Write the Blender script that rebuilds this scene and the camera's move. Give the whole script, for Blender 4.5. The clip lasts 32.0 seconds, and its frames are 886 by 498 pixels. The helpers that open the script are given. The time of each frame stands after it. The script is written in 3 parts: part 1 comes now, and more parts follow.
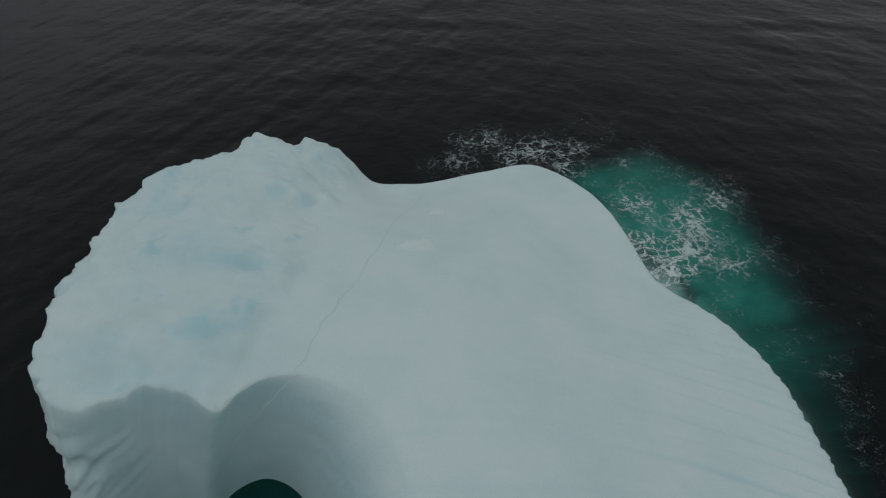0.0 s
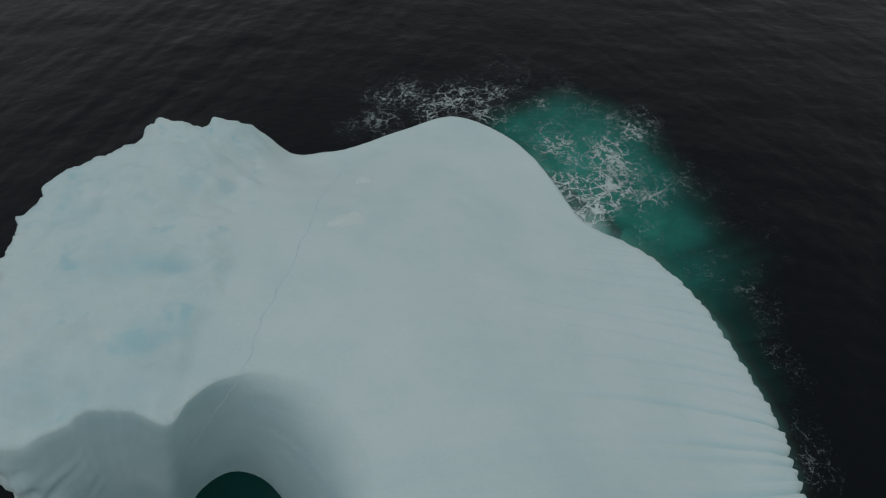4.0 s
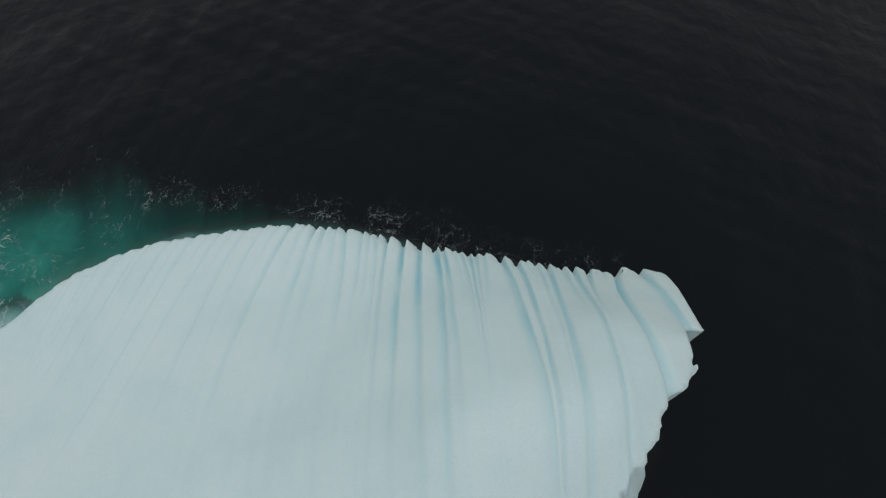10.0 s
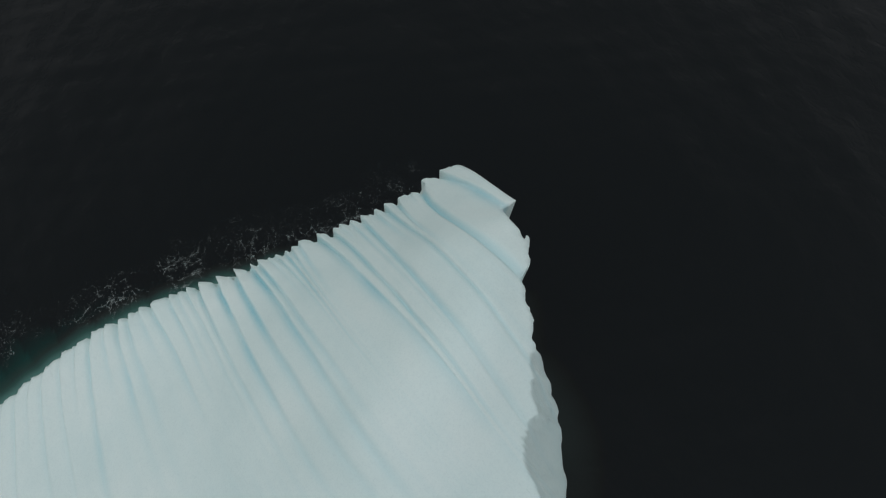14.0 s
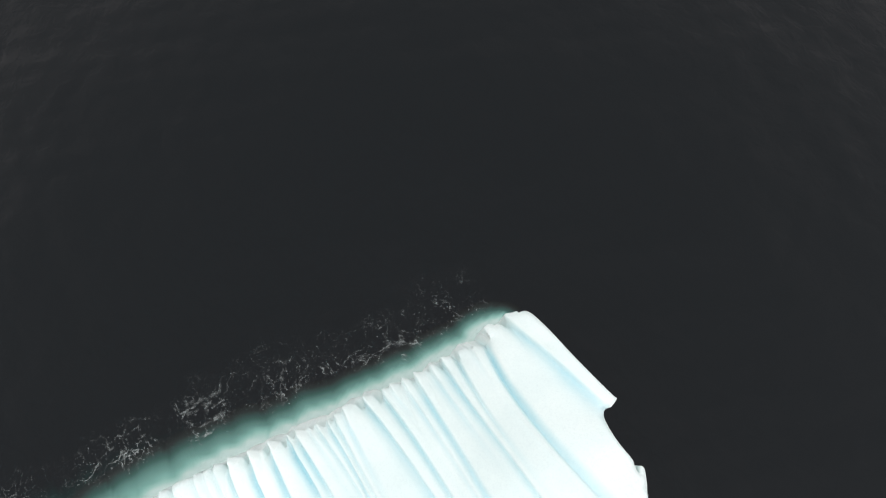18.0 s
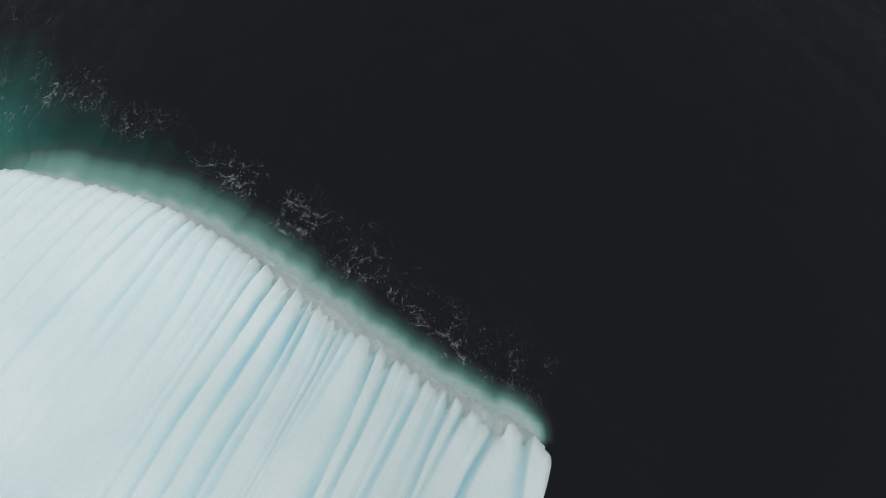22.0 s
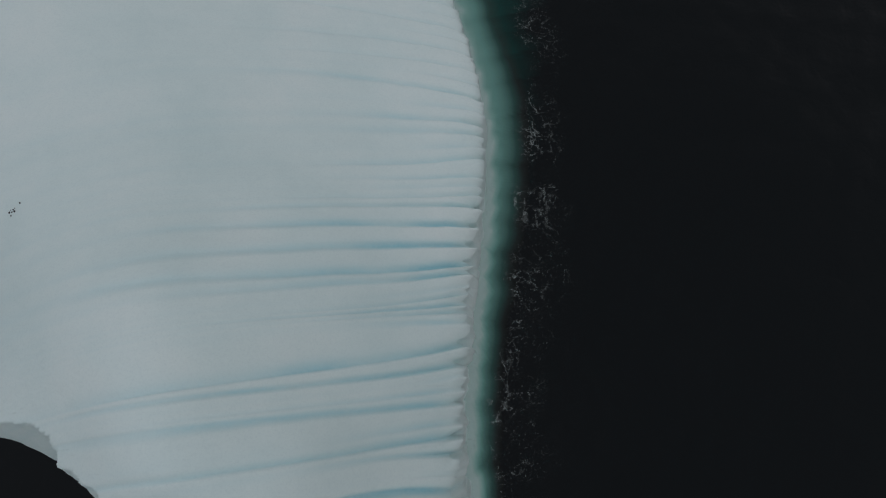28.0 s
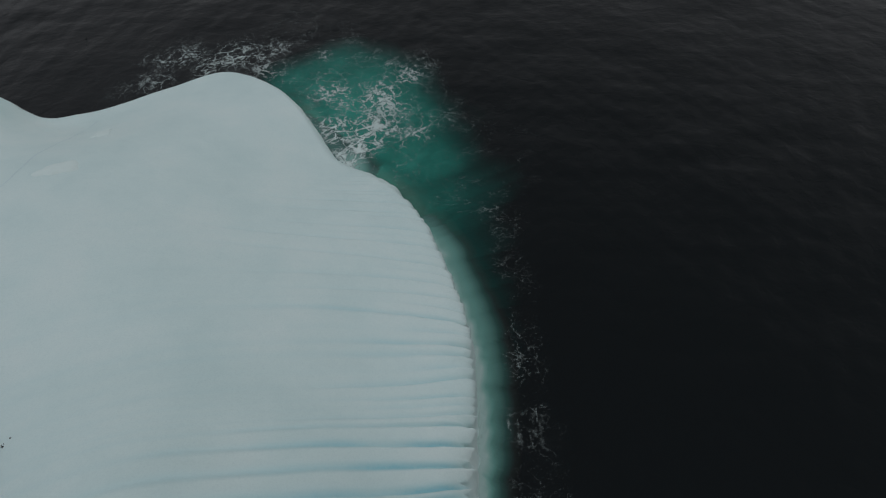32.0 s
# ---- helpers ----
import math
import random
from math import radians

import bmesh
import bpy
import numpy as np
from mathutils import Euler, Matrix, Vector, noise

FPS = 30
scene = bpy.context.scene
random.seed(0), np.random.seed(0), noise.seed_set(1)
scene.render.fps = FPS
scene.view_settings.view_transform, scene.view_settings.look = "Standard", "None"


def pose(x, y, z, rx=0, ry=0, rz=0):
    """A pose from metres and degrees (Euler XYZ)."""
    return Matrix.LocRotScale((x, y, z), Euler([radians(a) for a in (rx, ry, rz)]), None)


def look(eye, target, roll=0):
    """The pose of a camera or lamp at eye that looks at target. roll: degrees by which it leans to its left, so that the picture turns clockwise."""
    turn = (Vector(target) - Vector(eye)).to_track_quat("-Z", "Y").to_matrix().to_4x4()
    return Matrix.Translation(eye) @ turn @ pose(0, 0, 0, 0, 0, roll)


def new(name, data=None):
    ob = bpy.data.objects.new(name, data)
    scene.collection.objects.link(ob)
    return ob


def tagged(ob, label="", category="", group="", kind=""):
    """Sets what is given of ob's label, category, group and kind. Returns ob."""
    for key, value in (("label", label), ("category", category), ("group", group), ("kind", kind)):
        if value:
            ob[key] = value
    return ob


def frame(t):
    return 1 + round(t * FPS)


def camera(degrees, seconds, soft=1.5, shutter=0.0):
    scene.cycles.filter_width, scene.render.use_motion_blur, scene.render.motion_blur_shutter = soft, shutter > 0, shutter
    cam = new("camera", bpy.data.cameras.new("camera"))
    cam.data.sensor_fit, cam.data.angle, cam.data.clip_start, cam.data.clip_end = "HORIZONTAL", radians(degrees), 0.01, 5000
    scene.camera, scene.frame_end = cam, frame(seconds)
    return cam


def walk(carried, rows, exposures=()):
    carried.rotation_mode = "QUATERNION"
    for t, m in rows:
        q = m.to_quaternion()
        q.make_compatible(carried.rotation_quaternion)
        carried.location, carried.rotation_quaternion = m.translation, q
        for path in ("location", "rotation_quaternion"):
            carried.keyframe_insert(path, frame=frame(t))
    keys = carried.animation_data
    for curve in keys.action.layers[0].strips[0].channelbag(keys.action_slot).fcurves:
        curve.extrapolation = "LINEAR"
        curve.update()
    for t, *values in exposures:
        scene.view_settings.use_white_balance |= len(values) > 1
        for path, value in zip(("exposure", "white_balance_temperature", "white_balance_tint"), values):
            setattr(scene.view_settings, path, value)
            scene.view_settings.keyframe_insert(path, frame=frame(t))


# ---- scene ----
from mathutils import geometry

# ---------------------------------------------------------------- camera
cam = camera(75.0, 32.0, soft=1.2)
# seconds, place (x east, y north, z over the sea), pitch, roll, heading
PATH = [
    (0.0, 0.00, 0.00, 72.01, -45.04, -0.24, 0.00),
    (0.5, -0.04, 0.85, 73.20, -45.53, -0.09, 2.94),
    (1.0, -0.08, 1.74, 74.30, -45.63, -0.37, 5.47),
    (1.5, -0.46, 2.34, 74.87, -50.16, -0.62, 5.84),
    (2.0, -0.69, 2.69, 75.43, -52.03, -0.70, 5.97),
    (2.5, -0.65, 2.80, 75.55, -51.92, -0.66, 6.22),
    (4.5, 0.95, 3.12, 75.14, -50.95, -0.03, -22.17),
    (5.0, 0.95, 3.59, 74.53, -50.55, -0.14, -37.13),
    (5.5, 0.76, 4.03, 74.04, -50.48, 0.08, -46.98),
    (6.0, 0.57, 4.43, 73.72, -50.70, -0.02, -49.06),
    (6.5, 0.48, 4.83, 73.63, -50.88, -0.02, -52.52),
    (7.0, 0.53, 5.27, 73.56, -51.11, 0.01, -59.63),
    (7.5, 0.78, 5.70, 73.45, -51.47, 0.03, -63.56),
    (8.0, 1.19, 6.03, 73.28, -51.79, 0.03, -74.48),
    (8.5, 1.69, 6.17, 73.09, -52.29, 0.05, -86.37),
    (9.0, 2.06, 6.09, 73.07, -56.23, -0.05, -90.03),
    (9.5, 2.26, 5.90, 73.18, -56.60, -0.01, -92.12),
    (10.0, 2.46, 5.64, 73.24, -60.22, -0.01, -95.01),
    (10.5, 2.73, 5.35, 73.21, -63.97, -0.05, -98.40),
    (11.0, 3.11, 5.08, 73.07, -64.03, -0.01, -101.89),
    (11.5, 3.58, 4.79, 72.86, -65.68, 0.02, -105.89),
    (12.0, 4.08, 4.39, 72.79, -66.93, -0.02, -109.92),
    (12.5, 4.58, 3.88, 72.90, -67.06, 0.02, -116.42),
    (13.0, 5.06, 3.25, 73.23, -67.44, -0.02, -127.91),
    (13.5, 5.61, 2.54, 73.66, -68.08, 0.01, -130.82),
    (15.5, 12.79, -0.92, 72.23, -68.54, 0.04, -135.25),
    (16.0, 17.12, -2.58, 71.13, -66.48, -0.18, -134.70),
    (16.5, 21.46, -4.20, 70.32, -62.88, -0.06, -133.82),
    (17.0, 25.09, -5.77, 70.11, -61.70, 0.20, -132.80),
    (17.5, 27.54, -7.39, 70.34, -67.24, 0.30, -133.04),
    (18.0, 28.77, -8.93, 70.57, -72.66, 0.09, -133.14),
    (18.5, 29.24, -9.97, 70.55, -74.42, -0.17, -133.43),
    (19.0, 29.57, -10.40, 70.43, -75.69, -0.21, -133.69),
    (19.5, 30.13, -10.50, 70.33, -76.32, -0.06, -132.90),
    (20.0, 30.93, -10.62, 70.18, -76.57, 0.10, -125.17),
    (20.5, 31.80, -11.05, 69.94, -76.65, 0.13, -112.94),
    (21.0, 32.66, -11.61, 69.34, -77.02, 0.12, -98.66),
    (21.5, 33.47, -12.02, 68.33, -76.10, -0.12, -81.24),
    (22.0, 34.14, -12.07, 67.20, -75.99, -0.07, -74.48),
    (22.5, 34.61, -11.85, 66.25, -76.27, -0.05, -71.10),
    (23.0, 34.93, -11.47, 65.54, -76.86, 0.19, -68.12),
    (23.5, 35.15, -11.22, 65.16, -77.23, -0.06, -63.00),
    (24.0, 35.22, -10.93, 65.10, -77.58, -0.04, -56.99),
    (24.5, 35.11, -10.56, 65.36, -77.86, -0.02, -51.14),
    (25.0, 34.92, -10.14, 65.76, -77.87, 0.09, -33.19),
    (25.5, 34.80, -9.70, 66.12, -78.21, -0.05, -21.41),
    (27.5, 33.58, -7.85, 68.54, -77.04, -0.05, -13.26),
    (28.0, 33.41, -7.87, 69.00, -76.96, 0.02, -13.17),
    (28.5, 33.32, -8.01, 69.34, -75.45, -0.01, -13.28),
    (29.0, 33.24, -8.35, 69.62, -72.81, 0.02, -13.53),
    (29.5, 33.10, -8.92, 69.79, -69.52, 0.03, -13.92),
    (30.0, 32.89, -9.73, 69.88, -66.09, -0.00, -14.40),
    (30.5, 32.57, -10.69, 69.89, -62.04, 0.02, -14.78),
    (31.0, 32.25, -11.55, 69.86, -58.24, 0.12, -15.35),
    (31.5, 32.01, -12.08, 69.92, -55.02, 0.06, -15.93),
    (32.0, 31.77, -12.47, 70.05, -51.79, 0.11, -16.36),
]
# seconds, stops, white balance
EXPOSURES = [
    (0.0, 0.32, 6450, 9), (2.5, 0.32, 6450, 9), (5.0, 0.32, 6450, 9), (6.0, 0.57, 6480, 10), (7.0, 0.62, 6500, 10), (9.0, 0.92, 6550, 10), (10.0, 0.9, 6550, 10), (12.0, 0.82, 6650, 11), (13.0, 0.84, 6700, 11),
    (15.5, 1.2, 6700, 13), (17.0, 1.95, 6980, 19), (18.0, 2.12, 7100, 20), (19.0, 2.05, 7180, 21), (20.0, 2.02, 7120, 21), (21.0, 1.62, 6950, 20), (22.0, 1.34, 6860, 18), (23.0, 1.15, 6880, 16), (24.0, 0.97, 6720, 16), (25.0, 0.7, 6530, 18),
    (28.0, 0.42, 6600, 17), (29.0, 0.4, 6760, 15), (30.0, 0.39, 6750, 14), (31.0, 0.39, 6650, 13), (32.0, 0.4, 6500, 11)]
walk(cam, [(t, pose(x, y, z, 90 + p, r, h)) for t, x, y, z, p, r, h in PATH], EXPOSURES)

# ---------------------------------------------------------------- overcast light
world = bpy.data.worlds.new("overcast_sky")
scene.world = world
world.use_nodes = True
wn, wl = world.node_tree.nodes, world.node_tree.links
sky = wn.new("ShaderNodeTexSky")
sky.sky_type, sky.sun_disc = "NISHITA", False
sky.sun_elevation, sky.sun_rotation = radians(72), radians(300)
sky.air_density, sky.dust_density, sky.ozone_density = 1.0, 0.2, 1.0
grey = wn.new("ShaderNodeHueSaturation")
grey.inputs["Saturation"].default_value = 0.28
lift = wn.new("ShaderNodeSeparateXYZ")
wl.new(wn.new("ShaderNodeTexCoord").outputs["Generated"], lift.inputs["Vector"])
cloud_deck = wn.new("ShaderNodeMapRange")
for slot, value in (("From Min", 0.0), ("From Max", 1.0), ("To Min", 0.42), ("To Max", 1.3)):
    cloud_deck.inputs[slot].default_value = value
wl.new(lift.outputs["Z"], cloud_deck.inputs["Value"])
wl.new(sky.outputs["Color"], grey.inputs["Color"])
wl.new(cloud_deck.outputs["Result"], grey.inputs["Value"])
wl.new(grey.outputs["Color"], wn["Background"].inputs["Color"])
wn["Background"].inputs["Strength"].default_value = 0.055
sun = new("sun", bpy.data.lights.new("sun", "SUN"))
sun.data.energy, sun.data.angle, sun.data.color = 0.5, radians(179), (1.0, 0.97, 0.93)
sun.matrix_world = look((50, 0, 100), (0, 0, 0))


# ---------------------------------------------------------------- materials
def material(name, rough=0.5):
    m = bpy.data.materials.new(name)
    m.use_nodes = True
    b = m.node_tree.nodes["Principled BSDF"]
    b.inputs["Roughness"].default_value = rough
    return m, m.node_tree.nodes, m.node_tree.links, b


def add(nodes, kind, **values):
    n = nodes.new(kind)
    for key, value in values.items():
        n.inputs[key.replace("_", " ")].default_value = value
    return n


def mixed(nodes, links, fac, a, b, mode="MIX"):
    """A colour mix; fac, a and b are sockets or values. Gives the result's socket."""
    n = nodes.new("ShaderNodeMix")
    n.data_type, n.blend_type = "RGBA", mode
    for slot, v in ((0, fac), (6, a), (7, b)):
        if isinstance(v, bpy.types.NodeSocket):
            links.new(v, n.inputs[slot])
        else:
            n.inputs[slot].default_value = v
    return n.outputs[2]


def calc(nodes, links, op, a, b=0.0, clamp=False):
    n = nodes.new("ShaderNodeMath")
    n.operation, n.use_clamp = op, clamp
    for slot, v in ((0, a), (1, b)):
        if isinstance(v, bpy.types.NodeSocket):
            links.new(v, n.inputs[slot])
        else:
            n.inputs[slot].default_value = v
    return n.outputs[0]


def ramp(nodes, links, fac, stops):
    n = nodes.new("ShaderNodeValToRGB")
    while len(n.color_ramp.elements) < len(stops):
        n.color_ramp.elements.new(0.5)
    for e, (p, c) in zip(n.color_ramp.elements, stops):
        e.position, e.color = p, c
    links.new(fac, n.inputs["Fac"])
    return n.outputs["Color"]


def attribute(nodes, name):
    n = nodes.new("ShaderNodeAttribute")
    n.attribute_name = name
    return n.outputs["Fac"]


def make_ice():
    m, n, l, b = material("glacier_ice", 0.5)
    where = n.new("ShaderNodeTexCoord").outputs["Object"]
    broad = add(n, "ShaderNodeTexNoise", Scale=0.09, Detail=4.0, Roughness=0.6)
    fine = add(n, "ShaderNodeTexNoise", Scale=2.2, Detail=6.0, Roughness=0.65)
    grain = add(n, "ShaderNodeTexNoise", Scale=14.0, Detail=3.0)
    for t in (broad, fine, grain):
        l.new(where, t.inputs["Vector"])
    base = ramp(n, l, broad.outputs["Fac"], [(0.3, (0.62, 0.79, 0.775, 1)), (0.5, (0.67, 0.83, 0.81, 1)), (0.72, (0.72, 0.855, 0.83, 1))])
    speck = ramp(n, l, fine.outputs["Fac"], [(0.3, (0.94, 0.96, 0.97, 1)), (0.65, (1, 1, 1, 1))])
    base = mixed(n, l, 0.55, base, speck, "MULTIPLY")
    grit = add(n, "ShaderNodeTexNoise", Scale=5.5, Detail=4.0, Roughness=0.7)
    l.new(where, grit.inputs["Vector"])
    base = mixed(n, l, 0.55, base, ramp(n, l, grit.outputs["Fac"], [(0.34, (0.9, 0.92, 0.93, 1)), (0.52, (1, 1, 1, 1))]), "MULTIPLY")
    blue = calc(n, l, "MULTIPLY", attribute(n, "blue"), calc(n, l, "ADD", fine.outputs["Fac"], 0.55), True)
    base = mixed(n, l, blue, base, (0.34, 0.66, 0.72, 1))
    # the hollow's shade, put into the colour as a darker, bluer ice tone
    merged = ramp(n, l, broad.outputs["Fac"], [(0.35, (0.23, 0.45, 0.5, 1)), (0.65, (0.3, 0.53, 0.575, 1))])
    base = mixed(n, l, calc(n, l, "MULTIPLY", attribute(n, "hollow_shade"), calc(n, l, "ADD", calc(n, l, "MULTIPLY", fine.outputs["Fac"], 0.3), 0.8), True), base, merged)
    l.new(base, b.inputs["Base Color"])
    l.new(calc(n, l, "ADD", calc(n, l, "MULTIPLY", fine.outputs["Fac"], 0.3), 0.42), b.inputs["Roughness"])
    h = calc(n, l, "ADD", fine.outputs["Fac"], calc(n, l, "MULTIPLY", grain.outputs["Fac"], 0.25))
    bump = add(n, "ShaderNodeBump", Strength=0.2, Distance=0.25)
    l.new(h, bump.inputs["Height"])
    l.new(bump.outputs["Normal"], b.inputs["Normal"])
    return m


def make_water():
    m, n, l, b = material("sea_water", 0.07)
    where = n.new("ShaderNodeTexCoord").outputs["Object"]
    tint = attribute(n, "shallow")
    cloud = add(n, "ShaderNodeTexNoise", Scale=0.16, Detail=5.0, Roughness=0.6, Distortion=0.6)
    l.new(where, cloud.inputs["Vector"])
    wob = calc(n, l, "MULTIPLY", tint, calc(n, l, "ADD", calc(n, l, "MULTIPLY", cloud.outputs["Fac"], 0.8), 0.55), True)
    col = ramp(n, l, wob, [(0.0, (0.0031, 0.0058, 0.0068, 1)), (0.3, (0.006, 0.055, 0.047, 1)), (0.65, (0.013, 0.15, 0.118, 1)), (1.0, (0.038, 0.3, 0.235, 1))])
    pale = attribute(n, "pale")
    milky = ramp(n, l, pale, [(0.0, (0, 0, 0, 1)), (0.14, (0.014, 0.022, 0.021, 1)), (0.3, (0.028, 0.08, 0.07, 1)), (0.6, (0.14, 0.32, 0.28, 1)), (0.8, (0.24, 0.44, 0.395, 1)), (1.0, (0.42, 0.56, 0.53, 1))])
    col = mixed(n, l, 1.0, col, milky, "LIGHTEN")
    l.new(col, b.inputs["Base Color"])
    b.inputs["IOR"].default_value = 1.3
    b.inputs["Specular IOR Level"].default_value = 0.23
    stretch = add(n, "ShaderNodeMapping", Rotation=(0, 0, radians(14)), Scale=(0.85, 1.0, 1.0))
    l.new(where, stretch.inputs["Vector"])
    chop = add(n, "ShaderNodeTexNoise", Scale=0.42, Detail=5.0, Roughness=0.55, Distortion=0.4)
    ripple = add(n, "ShaderNodeTexNoise", Scale=2.1, Detail=4.0, Roughness=0.6)
    l.new(stretch.outputs["Vector"], chop.inputs["Vector"])
    l.new(stretch.outputs["Vector"], ripple.inputs["Vector"])
    h = calc(n, l, "ADD", chop.outputs["Fac"], calc(n, l, "MULTIPLY", ripple.outputs["Fac"], 0.13))
    bump = add(n, "ShaderNodeBump", Strength=0.25, Distance=0.6)
    l.new(h, bump.inputs["Height"])
    l.new(bump.outputs["Normal"], b.inputs["Normal"])
    return m


def make_foam():
    m, n, l, b = material("foam", 0.7)
    where = n.new("ShaderNodeTexCoord").outputs["Object"]
    warp = add(n, "ShaderNodeTexNoise", Scale=0.4, Detail=3.0, Roughness=0.55)
    l.new(where, warp.inputs["Vector"])
    push = n.new("ShaderNodeVectorMath")
    push.operation = "MULTIPLY_ADD"
    l.new(warp.outputs["Color"], push.inputs[0])
    push.inputs[1].default_value = (2.4, 2.4, 0)
    l.new(where, push.inputs[2])
    amount = attribute(n, "foam")
    broad = add(n, "ShaderNodeTexNoise", Scale=0.16, Detail=4.0, Roughness=0.6)
    streak = add(n, "ShaderNodeTexNoise", Scale=0.75, Detail=8.0, Roughness=0.72)
    bits = add(n, "ShaderNodeTexNoise", Scale=1.5, Detail=4.0, Roughness=0.7)
    l.new(push.outputs[0], broad.inputs["Vector"])
    l.new(push.outputs[0], streak.inputs["Vector"])
    l.new(where, bits.inputs["Vector"])
    # how thick the threads are: by drifts, and broken along their length
    drift = calc(n, l, "ADD", calc(n, l, "MULTIPLY", amount, 1.9), calc(n, l, "SUBTRACT", calc(n, l, "MULTIPLY", broad.outputs["Fac"], 1.5), 0.84), True)
    mask = calc(n, l, "MULTIPLY", calc(n, l, "SUBTRACT", streak.outputs["Fac"], 0.33), 3.2, True)
    thick = calc(n, l, "MULTIPLY", drift, calc(n, l, "ADD", calc(n, l, "MULTIPLY", mask, 0.65), 0.35))
    lace = 0.0
    for size, width, weight in ((0.085, 0.03, 1.0), (0.21, 0.036, 0.95)):
        vein = add(n, "ShaderNodeTexNoise", Scale=size, Detail=4.0, Roughness=0.55, Distortion=0.7)
        l.new(push.outputs[0], vein.inputs["Vector"])
        off = calc(n, l, "ABSOLUTE", calc(n, l, "SUBTRACT", vein.outputs["Fac"], 0.5))
        line = calc(n, l, "MULTIPLY", calc(n, l, "SUBTRACT", calc(n, l, "MULTIPLY", thick, width), off), weight * 1.5 / width, True)
        lace = line if lace == 0.0 else calc(n, l, "MAXIMUM", lace, line)
    # finer, branching threads along the edges of cells
    sway = add(n, "ShaderNodeTexNoise", Scale=0.9, Detail=4.0, Roughness=0.6)
    l.new(where, sway.inputs["Vector"])
    bent = n.new("ShaderNodeVectorMath")
    bent.operation = "MULTIPLY_ADD"
    l.new(sway.outputs["Color"], bent.inputs[0])
    bent.inputs[1].default_value = (1.9, 1.9, 0)
    l.new(push.outputs[0], bent.inputs[2])
    for size, width, weight in ((0.3, 0.045, 0.85), (0.75, 0.045, 0.35)):
        cells = n.new("ShaderNodeTexVoronoi")
        cells.feature = "DISTANCE_TO_EDGE"
        cells.inputs["Scale"].default_value = size
        l.new(bent.outputs[0], cells.inputs["Vector"])
        line = calc(n, l, "MULTIPLY", calc(n, l, "SUBTRACT", calc(n, l, "MULTIPLY", thick, width), cells.outputs["Distance"]), weight * 1.6 / width, True)
        lace = calc(n, l, "MAXIMUM", lace, line)
        if size < 0.5:
            # a coarser net where the foam is dense
            net = calc(n, l, "MULTIPLY", calc(n, l, "SUBTRACT", calc(n, l, "MULTIPLY", thick, 0.085), cells.outputs["Distance"]), 20.0, True)
            lace = calc(n, l, "MAXIMUM", lace, calc(n, l, "MULTIPLY", net, calc(n, l, "MULTIPLY", calc(n, l, "SUBTRACT", amount, 0.25), 3.2, True)))
    lace = calc(n, l, "MULTIPLY", lace, calc(n, l, "ADD", calc(n, l, "MULTIPLY", calc(n, l, "SUBTRACT", bits.outputs["Fac"], 0.46), 6.0), calc(n, l, "SUBTRACT", calc(n, l, "MULTIPLY", amount, 1.7), 0.02), True))
    # loose flecks between the threads
    fleck = add(n, "ShaderNodeTexNoise", Scale=4.2, Detail=2.0, Roughness=0.5)
    l.new(where, fleck.inputs["Vector"])
    lace = calc(n, l, "MAXIMUM", lace, calc(n, l, "MULTIPLY", calc(n, l, "MULTIPLY", calc(n, l, "SUBTRACT", fleck.outputs["Fac"], 0.66), 16.0, True), drift))
    # churned water: ragged white patches where the foam lies thickest
    solid = calc(n, l, "ADD", calc(n, l, "MULTIPLY", calc(n, l, "SUBTRACT", amount, 0.8), 1.7), calc(n, l, "MULTIPLY", calc(n, l, "SUBTRACT", streak.outputs["Fac"], 0.54), 5.0), True)
    solid = calc(n, l, "MULTIPLY", solid, calc(n, l, "MULTIPLY", calc(n, l, "SUBTRACT", amount, 0.5), 2.6, True))
    alpha = calc(n, l, "MULTIPLY", calc(n, l, "MAXIMUM", lace, solid, True), calc(n, l, "MULTIPLY", calc(n, l, "SUBTRACT", amount, 0.02), 14.0, True))
    l.new(calc(n, l, "MULTIPLY", alpha, calc(n, l, "ADD", calc(n, l, "MULTIPLY", amount, 0.7), 0.34, True)), b.inputs["Alpha"])
    b.inputs["Base Color"].default_value = (0.62, 0.74, 0.72, 1)
    return m


def make_plain(name, colour, rough, scale, low=0.8, relief=0.3):
    m, n, l, b = material(name, rough)
    t = add(n, "ShaderNodeTexNoise", Scale=scale, Detail=5.0)
    l.new(n.new("ShaderNodeTexCoord").outputs["Object"], t.inputs["Vector"])
    lo, hi = [tuple(c * k for c in colour) + (1,) for k in (low, 1.1 if low < 0.9 else 1.03)]
    l.new(ramp(n, l, t.outputs["Fac"], [(0.3, lo), (0.7, hi)]), b.inputs["Base Color"])
    bump = add(n, "ShaderNodeBump", Strength=relief, Distance=0.1)
    l.new(t.outputs["Fac"], bump.inputs["Height"])
    l.new(bump.outputs["Normal"], b.inputs["Normal"])
    return m


ICE, WATER, FOAM = make_ice(), make_water(), make_foam()
SNOW = make_plain("packed_snow", (0.705, 0.84, 0.815), 0.8, 0.7, 0.97, 0.12)
SEAM = make_plain("clear_ice_seam", (0.6, 0.77, 0.785), 0.5, 1.0, 0.9)
LUMP = make_plain("dark_lump", (0.03, 0.03, 0.032), 0.8, 9.0)


# ---------------------------------------------------------------- small maths
def smooth(e0, e1, v):
    t = np.clip((np.asarray(v, float) - e0) / (e1 - e0), 0, 1)
    return t * t * (3 - 2 * t)


